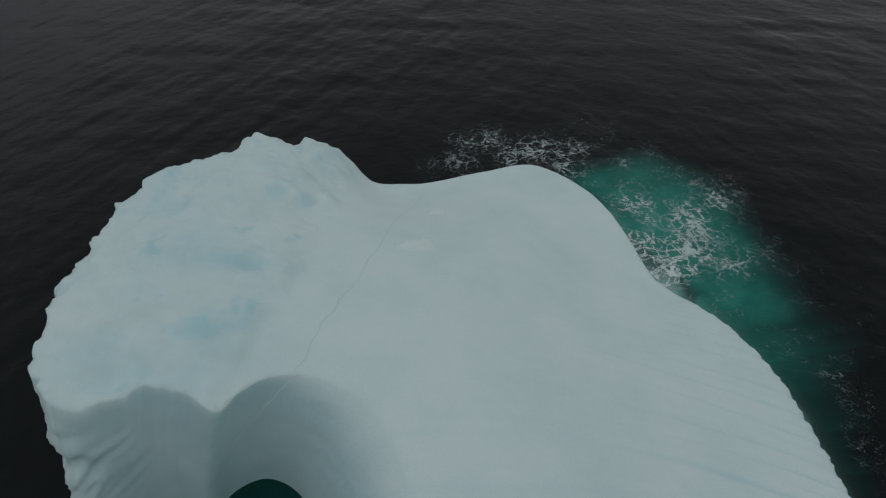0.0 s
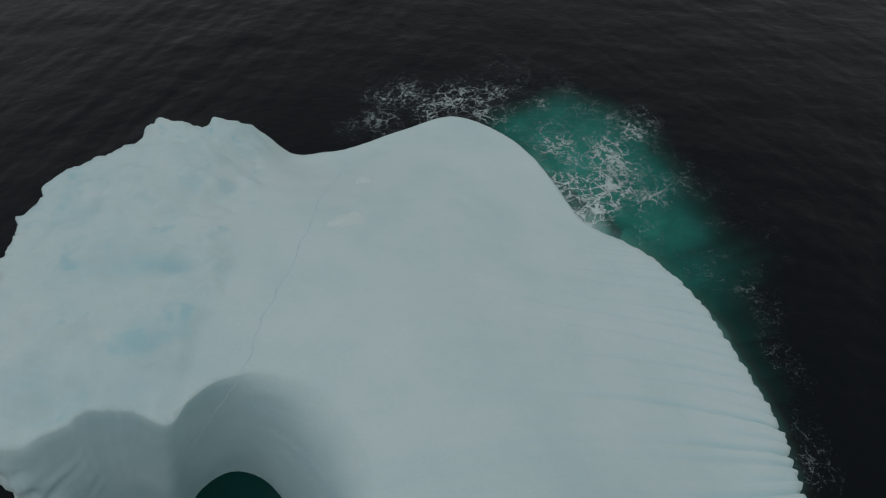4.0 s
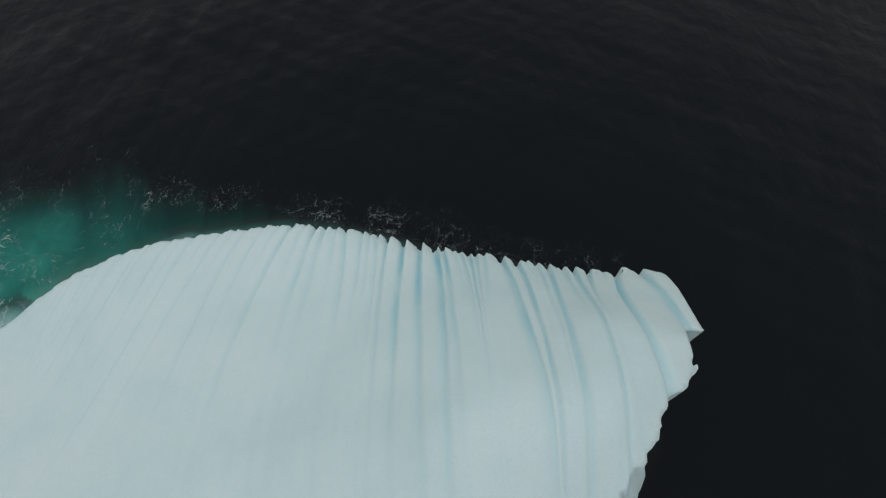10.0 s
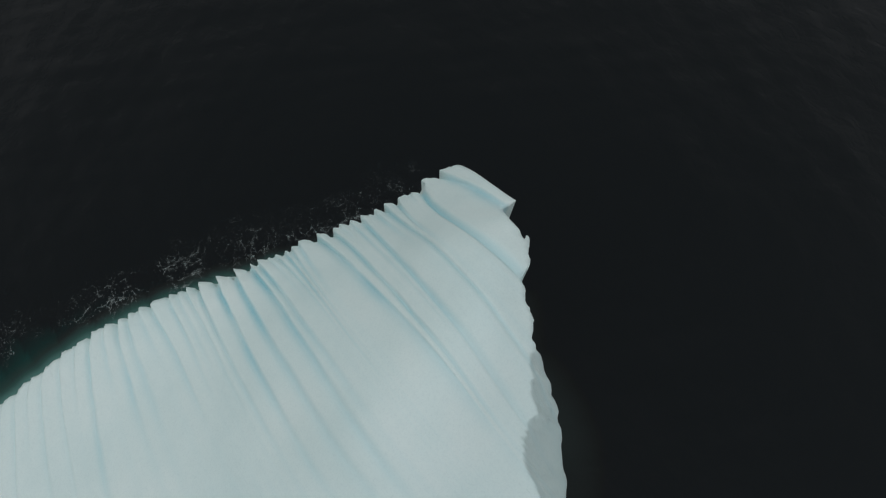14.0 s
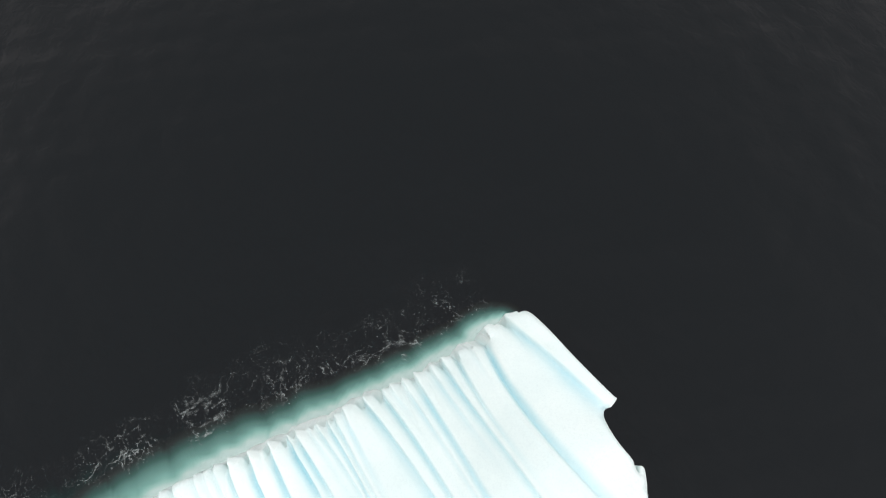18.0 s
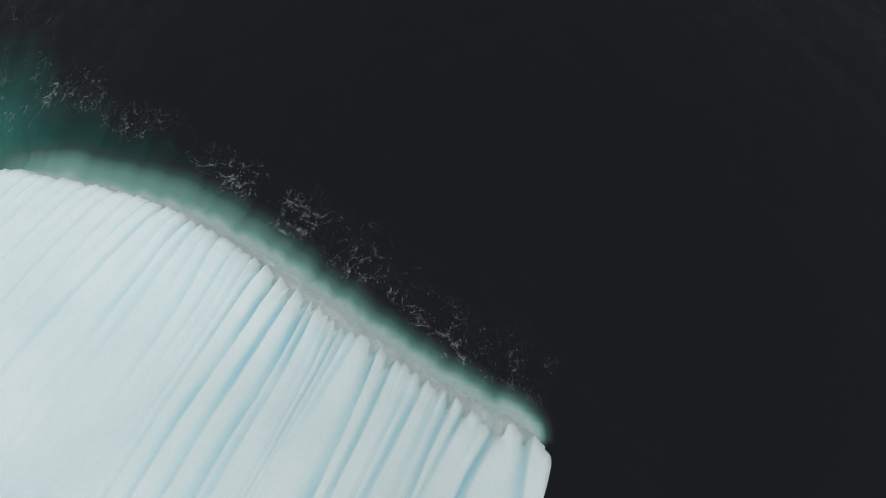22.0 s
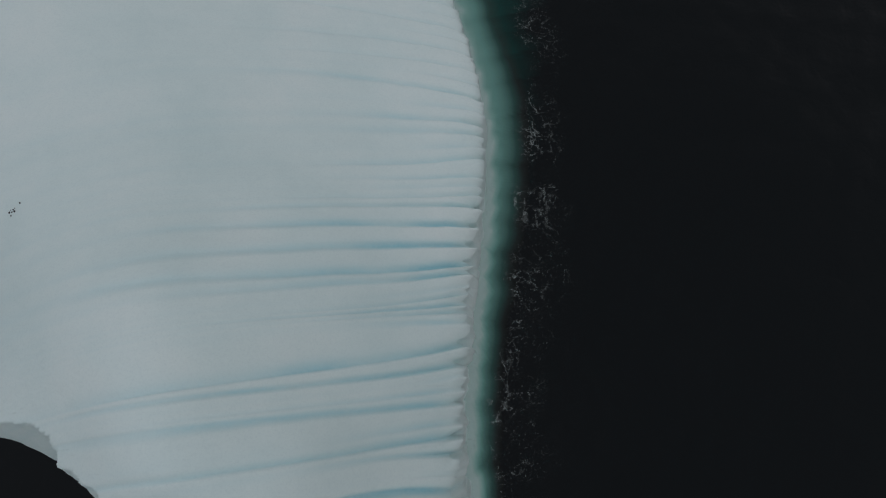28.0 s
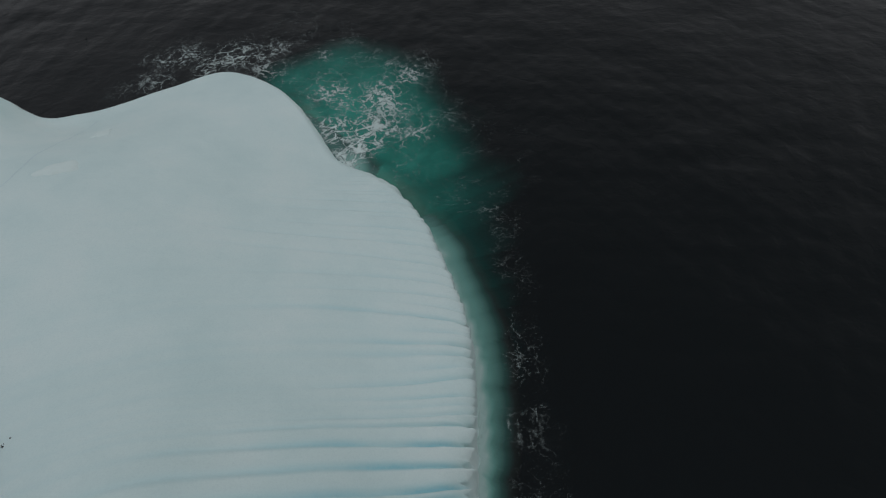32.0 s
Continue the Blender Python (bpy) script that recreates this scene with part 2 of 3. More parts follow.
def hashed(i, j, seed):
    h = (i * 374761393 + j * 668265263 + seed * 974711) & 0x7FFFFFFF
    h = ((h ^ (h >> 13)) * 1274126177) & 0x7FFFFFFF
    return ((h ^ (h >> 16)) & 0xFFFF) / 65535.0


def lattice(x, y, seed=0):
    """Smooth value noise from -1 to 1."""
    x, y = np.asarray(x, float), np.asarray(y, float)
    i, j = np.floor(x).astype(np.int64), np.floor(y).astype(np.int64)
    u, v = x - i, y - j
    u, v = u * u * u * (u * (6 * u - 15) + 10), v * v * v * (v * (6 * v - 15) + 10)
    a, b = hashed(i, j, seed), hashed(i + 1, j, seed)
    c, d = hashed(i, j + 1, seed), hashed(i + 1, j + 1, seed)
    return 2 * ((a * (1 - u) + b * u) * (1 - v) + (c * (1 - u) + d * u) * v) - 1


def rough(x, y, seed, octaves=4, gain=0.5):
    return sum(gain ** k * lattice(x * 2 ** k + 7.3 * k, y * 2 ** k - 3.1 * k, seed + k) for k in range(octaves))


def spline(points, at):
    """Catmull-Rom through the rows of points, at parameters from 0 to len - 1, closed."""
    p, n = np.asarray(points, float), len(points)
    i = np.floor(at).astype(int)
    t = (at - i)[:, None]
    a, b, c, d = (p[(i + k) % n] for k in (-1, 0, 1, 2))
    return 0.5 * (2 * b + (c - a) * t + (2 * a - 5 * b + 4 * c - d) * t ** 2 + (3 * b - a - 3 * c + d) * t ** 3)


def mesh_from(name, verts, faces, mat, shade=True):
    me = bpy.data.meshes.new(name)
    me.from_pydata([tuple(v) for v in verts], [], faces)
    me.materials.append(mat)
    if shade:
        me.polygons.foreach_set("use_smooth", [True] * len(me.polygons))
    me.update()
    return me


def put_attribute(me, name, values):
    me.attributes.new(name, "FLOAT", "POINT").data.foreach_set("value", np.asarray(values, np.float32))


def part(name, me, parent, label=""):
    ob = new(name, me)
    ob.parent = parent
    return tagged(ob, label) if label else ob


def quads(rows, cols, closed):
    out = []
    for r in range(rows - 1):
        for c in range(cols if closed else cols - 1):
            d = (c + 1) % cols
            out.append((r * cols + c, r * cols + d, (r + 1) * cols + d, (r + 1) * cols + c))
    return out


# ---------------------------------------------------------------- the iceberg's plan
# rim, anticlockwise: x, y, height, foot of the wall at the water line (x, y), roundness of the edge
RIM_EAST = [
    (31.9, -22.2, 12.9, 32.3, -22.1, 0.2), (33.1, -19.2, 12.2, 33.6, -19.3, 0.2), (34.5, -11.7, 11.4, 35.0, -11.8, 0.2), (37.2, -3.6, 10.9, 37.7, -3.8, 0.2),
    (40.7, 6.7, 9.8, 41.2, 6.5, 0.2), (43.5, 15.8, 9.4, 44.0, 15.6, 0.2), (44.9, 22.4, 9.0, 45.4, 22.3, 0.2), (45.1, 28.0, 8.2, 45.6, 28.0, 0.2),
    (45.0, 34.0, 7.9, 45.8, 34.1, 0.3), (43.9, 43.8, 7.2, 45.2, 44.2, 0.4), (40.4, 52.8, 5.4, 42.6, 54.6, 0.6)]
RIM_NORTH = [
    (33.8, 61.3, 3.4, 35.6, 62.4, 0.7), (30.8, 72.4, 4.4, 32.6, 73.2, 0.8), (26.2, 83.9, 4.0, 27.8, 85.4, 0.8), (18.0, 91.5, 3.2, 18.6, 93.9, 0.9),
    (8.6, 89.0, 3.6, 7.8, 91.2, 0.9), (-2.0, 84.4, 4.6, -2.9, 86.5, 0.9), (-8.0, 83.6, 4.9, -7.8, 86.0, 0.9), (-13.0, 83.0, 6.2, -12.6, 85.6, 0.8),
    (-18.0, 83.5, 13.2, -18.3, 87.0, 0.5), (-25.0, 82.0, 14.8, -25.2, 86.0, 0.4), (-31.5, 82.6, 16.0, -33.5, 86.1, 0.4)]
RIM_WEST = [
    (-34.6, 76.6, 16.4, -36.8, 78.6, 0.4), (-42.3, 70.5, 17.4, -43.5, 71.3, 0.4), (-45.8, 61.2, 18.4, -46.5, 61.3, 0.4), (-44.6, 53.7, 19.0, -45.6, 53.8, 0.4),
    (-46.0, 46.5, 19.5, -46.6, 46.3, 0.4), (-42.8, 35.4, 20.0, -43.0, 32.0, 0.3), (-41.3, 31.9, 19.4, -41.4, 26.2, 0.3)]
RIM_BOWL = [
    (-39.2, 30.1, 18.8, -39.6, 22.8, 0.3), (-36.6, 30.1, 18.0, -37.2, 24.3, 0.35), (-31.5, 32.6, 18.0, -33.8, 27.3, 0.45), (-27.0, 32.0, 18.0, -30.6, 27.3, 0.45),
    (-23.4, 30.3, 17.5, -27.7, 26.4, 0.3), (-21.2, 32.6, 18.0, -25.3, 29.4, 0.45), (-17.9, 34.5, 18.0, -22.0, 30.9, 0.65), (-13.2, 34.6, 17.4, -18.2, 29.6, 0.7),
    (-7.2, 31.2, 16.8, -15.0, 25.9, 0.7), (-3.2, 23.4, 17.4, -12.4, 20.8, 0.7), (-3.6, 17.0, 18.6, -11.4, 16.8, 0.7)]
RIM_CLIFF = [
    (-6.2, 10.5, 18.0, -11.2, 9.8, 0.6), (-5.6, 3.5, 20.2, -8.6, 2.2, 0.5), (-2.4, -5.4, 22.0, -4.0, -7.2, 0.3), (2.2, -9.2, 24.0, 1.2, -10.8, 0.2),
    (6.2, -10.5, 25.8, 6.0, -12.4, 0.2), (9.0, -10.9, 26.6, 9.2, -12.0, 0.2), (12.1, -12.9, 26.5, 12.3, -13.0, 0.2), (15.0, -16.2, 25.7, 15.3, -15.4, 0.2),
    (16.6, -18.1, 24.3, 16.8, -17.0, 0.2), (17.4, -17.8, 24.6, 17.6, -17.2, 0.2), (19.3, -18.1, 24.2, 19.4, -17.6, 0.2), (20.6, -19.1, 22.4, 20.8, -18.4, 0.2),
    (20.8, -20.9, 21.6, 21.2, -20.0, 0.2), (21.4, -21.0, 21.2, 21.8, -20.2, 0.2), (25.6, -21.7, 18.4, 25.8, -21.0, 0.2), (29.6, -22.7, 14.9, 29.9, -22.1, 0.2), (31.2, -22.9, 13.5, 31.5, -22.5, 0.2)]
RIM = RIM_EAST + RIM_NORTH + RIM_WEST + RIM_BOWL + RIM_CLIFF
# heights of the upper side: the dome over the flutes, then the saddle, the nose and the western block
INSIDE = [
    (34, -6, 12.6), (30, -5.6, 16.0), (26, -5.4, 19.2), (22, -5, 22.6), (18, -5, 25.6), (14, -5, 27.9), (18, -10.2, 26.6), (22, -10.4, 24.0), (14, -9.4, 28.4), (9.8, -9.2, 27.4),
    (26, -15.2, 19.2), (30, 3.2, 16.2), (26, 3.3, 19.2), (22, 3.6, 21.8), (18, 3.9, 24.0), (14, 4, 26.0), (30, 8.2, 15.2), (26, 8.6, 17.6), (22, 9, 19.6), (18, 9.3, 21.2)]
INSIDE += [
    (5.8, -6.6, 25.2), (1.5, -1.2, 23.6), (6, 3, 25.6), (0.5, 15.2, 20.2), (24, 20, 15.2), (34, 18, 11.8), (20, 44, 10.6), (8, 70, 9.0), (-3.5, 58.9, 14.0), (-29, 56, 19.0),
    (-29, 42, 19.3), (-17, 60, 15.4), (-12, 44, 17.2), (0, 36, 17.0), (-28, 72, 17.4)]


def thin_plate(points):
    p = np.asarray(points, float)
    n = len(p)

    def kernel(a, b):
        r2 = ((a[:, None, :] - b[None, :, :]) ** 2).sum(-1) + 1e-9
        return 0.5 * r2 * np.log(r2)

    A = np.zeros((n + 3, n + 3))
    A[:n, :n] = kernel(p[:, :2], p[:, :2]) + np.eye(n) * 1.2
    A[:n, n], A[:n, n + 1:] = 1, p[:, :2]
    A[n:, :n] = A[:n, n:].T
    w = np.linalg.solve(A, np.concatenate([p[:, 2], np.zeros(3)]))

    def height(x, y):
        x, y = np.asarray(x, float), np.asarray(y, float)
        q = np.stack([x.ravel(), y.ravel()], 1)
        out = np.empty(len(q))
        for k in range(0, len(q), 20000):
            c = q[k:k + 20000]
            out[k:k + 20000] = kernel(c, p[:, :2]) @ w[:n] + w[n] + c @ w[n + 1:]
        return out.reshape(x.shape)

    return height


ground_ice = thin_plate([r[:3] for r in RIM] + INSIDE)

# the melt grooves of the eastern slope: y at the rim and 5, 12, 22 and 34 m up the slope, depth, length, half width
GROOVES_SOUTH = [
    (-20.9, -20.5, -19.5, -18.9, -18.4, 1.05, 18, 0.45), (-18.5, -16.3, -13.9, -14.2, -14.8, 1.6, 25, 0.6), (-16.6, -15.2, -13.2, -13.0, -13.0, 0.4, 5, 0.35),
    (-14.9, -13.3, -11.4, -10.6, -10.2, 1.0, 12, 0.45), (-13.1, -12.4, -10.9, -9.7, -9.4, 0.95, 32, 0.6), (-11.8, -10.9, -10.1, -8.8, -8.2, 0.6, 11, 0.45),
    (-10.1, -9.4, -7.8, -6.5, -5.9, 0.9, 32, 0.55), (-8.9, -8.4, -7.2, -6.1, -5.6, 0.4, 24, 0.4), (-7.7, -7.4, -6.6, -5.4, -4.9, 0.35, 5, 0.3)]
GROOVES_MIDDLE = [
    (-6.7, -6.4, -5.75, -4.6, -4.1, 1.15, 31, 0.5), (-4.8, -4.85, -4.6, -4.05, -3.6, 1.1, 31, 0.55), (-2.7, -2.0, -1.0, -0.6, -0.5, 0.45, 11, 0.3),
    (-1.6, -1.25, -0.5, -0.1, 0.0, 0.6, 16, 0.3), (-0.75, -0.6, -0.15, 0.4, 0.6, 0.75, 23, 0.32), (0.35, 0.1, 0.2, 0.75, 1.0, 0.55, 18, 0.3),
    (1.1, 1.0, 1.05, 1.5, 1.8, 0.35, 11, 0.28), (2.45, 2.3, 2.5, 3.0, 3.2, 0.85, 26, 0.4), (3.4, 3.15, 3.5, 4.2, 4.8, 1.1, 33, 0.45),
    (5.2, 5.7, 6.05, 6.6, 6.7, 1.15, 31, 0.5), (7.3, 7.85, 8.4, 9.1, 9.4, 1.05, 29, 0.5)]
GROOVES_NORTH = [
    (9.2, 9.85, 10.4, 11.0, 11.3, 0.8, 24, 0.42), (10.6, 10.75, 11.3, 11.9, 12.2, 0.45, 20, 0.35), (11.6, 11.9, 12.5, 13.0, 13.3, 0.3, 13, 0.3),
    (12.6, 12.9, 13.6, 14.1, 14.4, 0.35, 16, 0.35), (14.8, 14.7, 15.2, 15.7, 16.0, 0.5, 19, 0.4), (16.1, 16.3, 17.1, 17.8, 18.0, 0.25, 9, 0.3),
    (17.4, 18.1, 19.5, 20.1, 20.4, 0.5, 17, 0.35), (18.6, 19.6, 21.3, 21.9, 22.2, 0.6, 18, 0.38), (20.1, 21.4, 23.3, 24.2, 24.5, 0.25, 9, 0.3),
    (21.8, 23.5, 26.0, 27.8, 28.6, 0.6, 27, 0.42), (23.7, 25.4, 27.6, 29.3, 30.1, 0.3, 9, 0.35), (25.6, 27.3, 29.2, 30.8, 32.0, 0.4, 22, 0.4)]
GROOVES_FAR = [
    (27.9, 29.9, 31.7, 33.9, 36.2, 0.42, 32, 0.42), (29.6, 31.6, 33.6, 36.2, 38.9, 0.25, 9, 0.35), (31.3, 33.3, 35.6, 39.0, 42.2, 0.4, 31, 0.42),
    (33.2, 35.1, 37.2, 40.7, 44.2, 0.25, 8, 0.35), (35.0, 36.9, 38.9, 42.2, 46.2, 0.38, 33, 0.42)]
dice, at = random.Random(4), 36.6
while at < 60:
    gap = dice.choice((1.1, 1.5, 2.2, 2.8))
    GROOVES_FAR.append((at, at + 1.9, at + 4.0, at + 7.2, at + 11.4, (0.1 + 0.1 * gap) * (1 - 0.4 * smooth(42, 60, at)), dice.uniform(9, 34), 0.3 + 0.06 * gap))
    at += gap
# short slanting creases that split the ends of the flutes: y at the rim, y where they run out, length, depth
CREASES, at = [], -21.0
while at < 27:
    CREASES.append((at, at + dice.choice((-1, 1)) * dice.uniform(0.6, 1.9), dice.uniform(3, 8), (0.15 + 0.2 * float(smooth(2, -6, at))) * dice.uniform(0.6, 1.3)))
    at += dice.uniform(1.5, 3.6) + 0.3 * float(smooth(0, 8, at))
ALL_GROOVES = np.array(GROOVES_SOUTH + GROOVES_MIDDLE + GROOVES_NORTH + GROOVES_FAR)

# the rim curve, finely divided along the fluted side
steps = np.concatenate([np.arange(0, 10, 1 / 72), np.arange(10, 12, 1 / 40), np.arange(12, len(RIM), 1 / 22)])
rim = spline(RIM, steps)
rim_y, rim_x = [np.array(c) for c in zip(*sorted((r[1], r[0]) for r in rim[: 12 * 72]))]


# how the grooves lean as they run up the slope: a cubic for each, blended between neighbours
UP = np.array([5.0, 12.0, 22.0, 34.0])
LEAN = np.linalg.lstsq(np.stack([UP, UP ** 2, UP ** 3], 1), (ALL_GROOVES[:, 1:5] - ALL_GROOVES[:, :1]).T, rcond=None)[0]


def lean(q, d):
    """Shift to the north of a groove that starts at y = q on the rim, d metres up the slope."""
    d = np.clip(d, 0, 36)
    return sum(np.interp(q, ALL_GROOVES[:, 0], LEAN[k]) * d ** (k + 1) for k in range(3))


def on_slope(x, y):
    """The place on the rim from which the slope's line through a point starts, and the way up from there."""
    low, high = np.full(x.shape, -45.0), np.full(x.shape, 80.0)
    for _ in range(24):
        q = 0.5 * (low + high)
        past = q + lean(q, np.interp(q, rim_y, rim_x) - x) > y
        high, low = np.where(past, q, high), np.where(past, low, q)
    q = 0.5 * (low + high)
    return q, np.clip(np.interp(q, rim_y, rim_x) - x, -1, 60)


def flutes(x, y):
    """Depth of the melt grooves and how blue they are, at a place of the eastern slope."""
    x, y = np.asarray(x, float), np.asarray(y, float)
    q, d = on_slope(x, y)
    q = q + 0.09 * lattice(d * 0.16, q * 0.3, 5) + 0.035 * lattice(d * 0.6, q * 0.9, 6)
    near_rim = np.clip(1 - d / 15, 0, 1)
    deep = 0.1 * near_rim * np.abs(lattice(q * 1.1, d * 0.05, 7)) + 0.03 * near_rim ** 2 * np.abs(lattice(q * 3.3, d * 0.12, 8))
    blue = np.zeros_like(x)
    spans = np.append(np.diff(ALL_GROOVES[:, 0]), 2.0)
    for (y0, _, _, _, _, depth, length, half), gap in zip(ALL_GROOVES, spans):
        side = q - y0
        near = (side > -1.6) & (side < 3.5)
        s, up = side[near], np.clip(d[near] / length, 0, 1)
        gentle = min(3.0 * half + 0.35, 0.9 * gap)
        steep = (0.15 + 0.27 * half) * (1 + 1.1 * up)
        slot, share = 0.12 + 0.4 * half, 0.32 + 0.4 * np.exp(-np.clip(d[near], 0, 40) / 3.5)
        t = np.clip(np.where(s >= 0, s / gentle, -s / steep), 0, 1)
        fade = (1 - up) ** 0.7 * (0.46 + 0.54 * np.exp(-np.clip(d[near], 0, 40) / 6)) * (1 + 0.35 * np.clip(1 - d[near] / 3, 0, 1))
        deep[near] += depth * fade * np.where(s >= 0, share * (1 - t) ** 1.2 + (1 - share) * np.exp(-(s / slot) ** 2), 1 - t * t * (3 - 2 * t))
        patchy = 0.8 + 0.35 * lattice(d[near] * 0.22, q[near] * 0.5 + y0, 15)
        blue[near] += min(1.05, 0.15 + depth * 0.82) * patchy * np.clip(1.12 - up, 0, 1) * smooth(-0.5, 3.5, d[near]) * np.where(s >= 0, np.exp(-(np.abs(s) / (1.3 * slot)) ** 1.5), (1 - t * t) ** 2)
    for start, end, length, depth in CREASES:
        side = q - start - (end - start) * d / length
        near = (np.abs(side) < 1.2) & (d < length)
        t = np.clip(np.where(side[near] >= 0, side[near] / 0.9, -side[near] / 0.22), 0, 1)
        deep[near] += depth * np.clip(1 - np.abs(d[near]) / length, 0, 1) * np.where(side[near] >= 0, (1 - t) ** 1.6, 1 - t * t * (3 - 2 * t))
    out = smooth(60, 48, y) * smooth(62, 56, y) * smooth(-22.8, -21.8, q)
    return deep * out * (1 - 0.28 * smooth(15, 28, q)), np.clip(blue, 0, 1) * out * (1 - 0.62 * smooth(17, 30, q))


def block_mask(x, y):
    """One on the hummocky western block, nought on the smooth slope."""
    edge = np.interp(y, [25, 37, 46, 58, 69, 84], [-24, -21.5, -18.4, -17.4, -15.8, -15.5])
    return smooth(0.8, -1.6, x - edge + 0.9 * lattice(x * 0.25, y * 0.25, 31)) * smooth(27, 31, y)


def hummocks(x, y):
    ridged = 1 - np.abs(rough(x * 0.11, y * 0.11, 11, 4, 0.5))
    lumps = 1 - np.abs(rough(x * 0.26 + 0.5 * rough(x * 0.15, y * 0.15, 27, 2), y * 0.2, 13, 3, 0.45))
    steps_ = 1 - np.abs(rough(x * 0.17 + 0.8 * y * 0.05, y * 0.34, 43, 3, 0.5))
    east = smooth(-30, -18, x)
    return 0.95 * (ridged - 0.62) + (0.5 + 0.3 * east) * (lumps - 0.6) + (0.45 + 0.45 * east) * (steps_ - 0.6) + 0.2 * rough(x * 0.6, y * 0.6, 17, 3) + 0.45


def facet(x, y):
    """Drop of the broken facet along the south-western cliff."""
    a, b = 0.77 * x - 0.64 * y, -0.64 * x - 0.77 * y
    past = b - np.interp(a, [-1, 0.9, 2.6, 3.8, 4.6, 5.8, 6.7, 7.6, 8.5, 9.0, 9.6, 12, 13.5], [3.6, 2.7, 2.1, 1.25, 0.95, 1.05, 1.3, 1.5, 1.85, 2.2, 1.95, 1.95, 2.2]) - 0.2 * lattice(a * 0.9, b * 0.3, 37)
    ribs = 0.45 * np.abs(lattice(a * 0.5 + 0.4, b * 0.1, 38)) + 0.6 * np.exp(-(((a - 9.0 + 0.25 * b) / 0.5) ** 2))
    past = np.clip(past - ribs, 0, 6)
    return (1.75 * past + 0.2 * (1 - np.exp(-past / 0.3))) * smooth(-2, 0.5, a) * smooth(14, 12.5, a) * smooth(12, 8, y)


# patches of older blue ice on the western block: x, y, half lengths, strength
BLUE_PATCHES = [(-25.3, 50.5, 3.2, 1.9, 0.95), (-17.5, 49.0, 1.7, 1.5, 0.8), (-24.6, 66.4, 1.9, 1.3, 0.65), (-36.9, 61.4, 3.6, 2.0, 0.6), (-25.7, 39.1, 3.4, 0.9, 0.75), (-38.6, 35.8, 2.4, 2.2, 0.4), (-20.0, 38.5, 1.6, 1.0, 0.35)]


def top(x, y):
    """Height of the ice's upper side, and its blueness."""
    z = ground_ice(x, y) - facet(x, y)
    deep, blue = flutes(x, y)
    m = block_mask(x, y)
    z = z - deep + m * hummocks(x, y) + 0.16 * rough(x * 0.07, y * 0.07, 3, 3) + 0.025 * rough(x * 0.8, y * 0.8, 9, 3) + 0.05 * rough(x * 0.9, y * 0.9, 19, 3) * smooth(30, 42, x)
    pits = np.zeros_like(z)
    fray = 1 + 0.85 * rough(x * 0.3, y * 0.3, 23, 4, 0.6)
    for px, py, wide, high, much in BLUE_PATCHES:
        pits = np.maximum(pits, much * np.exp(-(((x - px) / wide) ** 2 + ((y - py) / high) ** 2) * fray ** 2))
    pits = m * (0.5 * pits + 0.16 * smooth(-0.2, 1.2, rough(x * 0.09 + 3, y * 0.11, 29, 4, 0.55)) + 0.1 * smooth(0.3, 1.1, rough(x * 0.3 + 3, y * 0.22, 33, 3, 0.6)))
    return z, np.clip(blue + pits, 0, 1)


def outward(curve, spread):
    """Smoothed outward normals of a closed anticlockwise curve."""
    t = np.roll(curve, -1, 0) - np.roll(curve, 1, 0)
    t /= np.linalg.norm(t, axis=1, keepdims=True)
    n = np.stack([t[:, 1], -t[:, 0]], 1)
    k = np.hanning(2 * spread + 3)
    n = np.stack([np.convolve(np.concatenate([c[-spread - 1:], c, c[:spread + 1]]), k, "valid") for c in n.T], 1)
    return n / np.linalg.norm(n, axis=1, keepdims=True)


def inside(px, py, poly):
    """Which points lie within a closed curve."""
    x0, y0 = poly.T
    x1, y1 = np.roll(x0, -1), np.roll(y0, -1)
    out = np.zeros(len(px), bool)
    for k in range(0, len(px), 4000):
        x, y = px[k:k + 4000, None], py[k:k + 4000, None]
        cross = ((y0 > y) != (y1 > y)) & (x < (x1 - x0) * (y - y0) / (y1 - y0 + 1e-12) + x0)
        out[k:k + 4000] = cross.sum(1) % 2 == 1
    return out


def clearance(px, py, curve):
    out = np.empty(len(px))
    for k in range(0, len(px), 4000):
        out[k:k + 4000] = np.hypot(px[k:k + 4000, None] - curve[:, 0], py[k:k + 4000, None] - curve[:, 1]).min(1)
    return out


# where the bays of the eastern wall meet, by y
CUSPS = [-23, -16.4, -10, -3.9, -0.6, 4, 7, 10.7, 13.3, 17, 21.5, 24.5, 27.4, 30.5, 34, 37, 41, 45, 50, 56, 64]


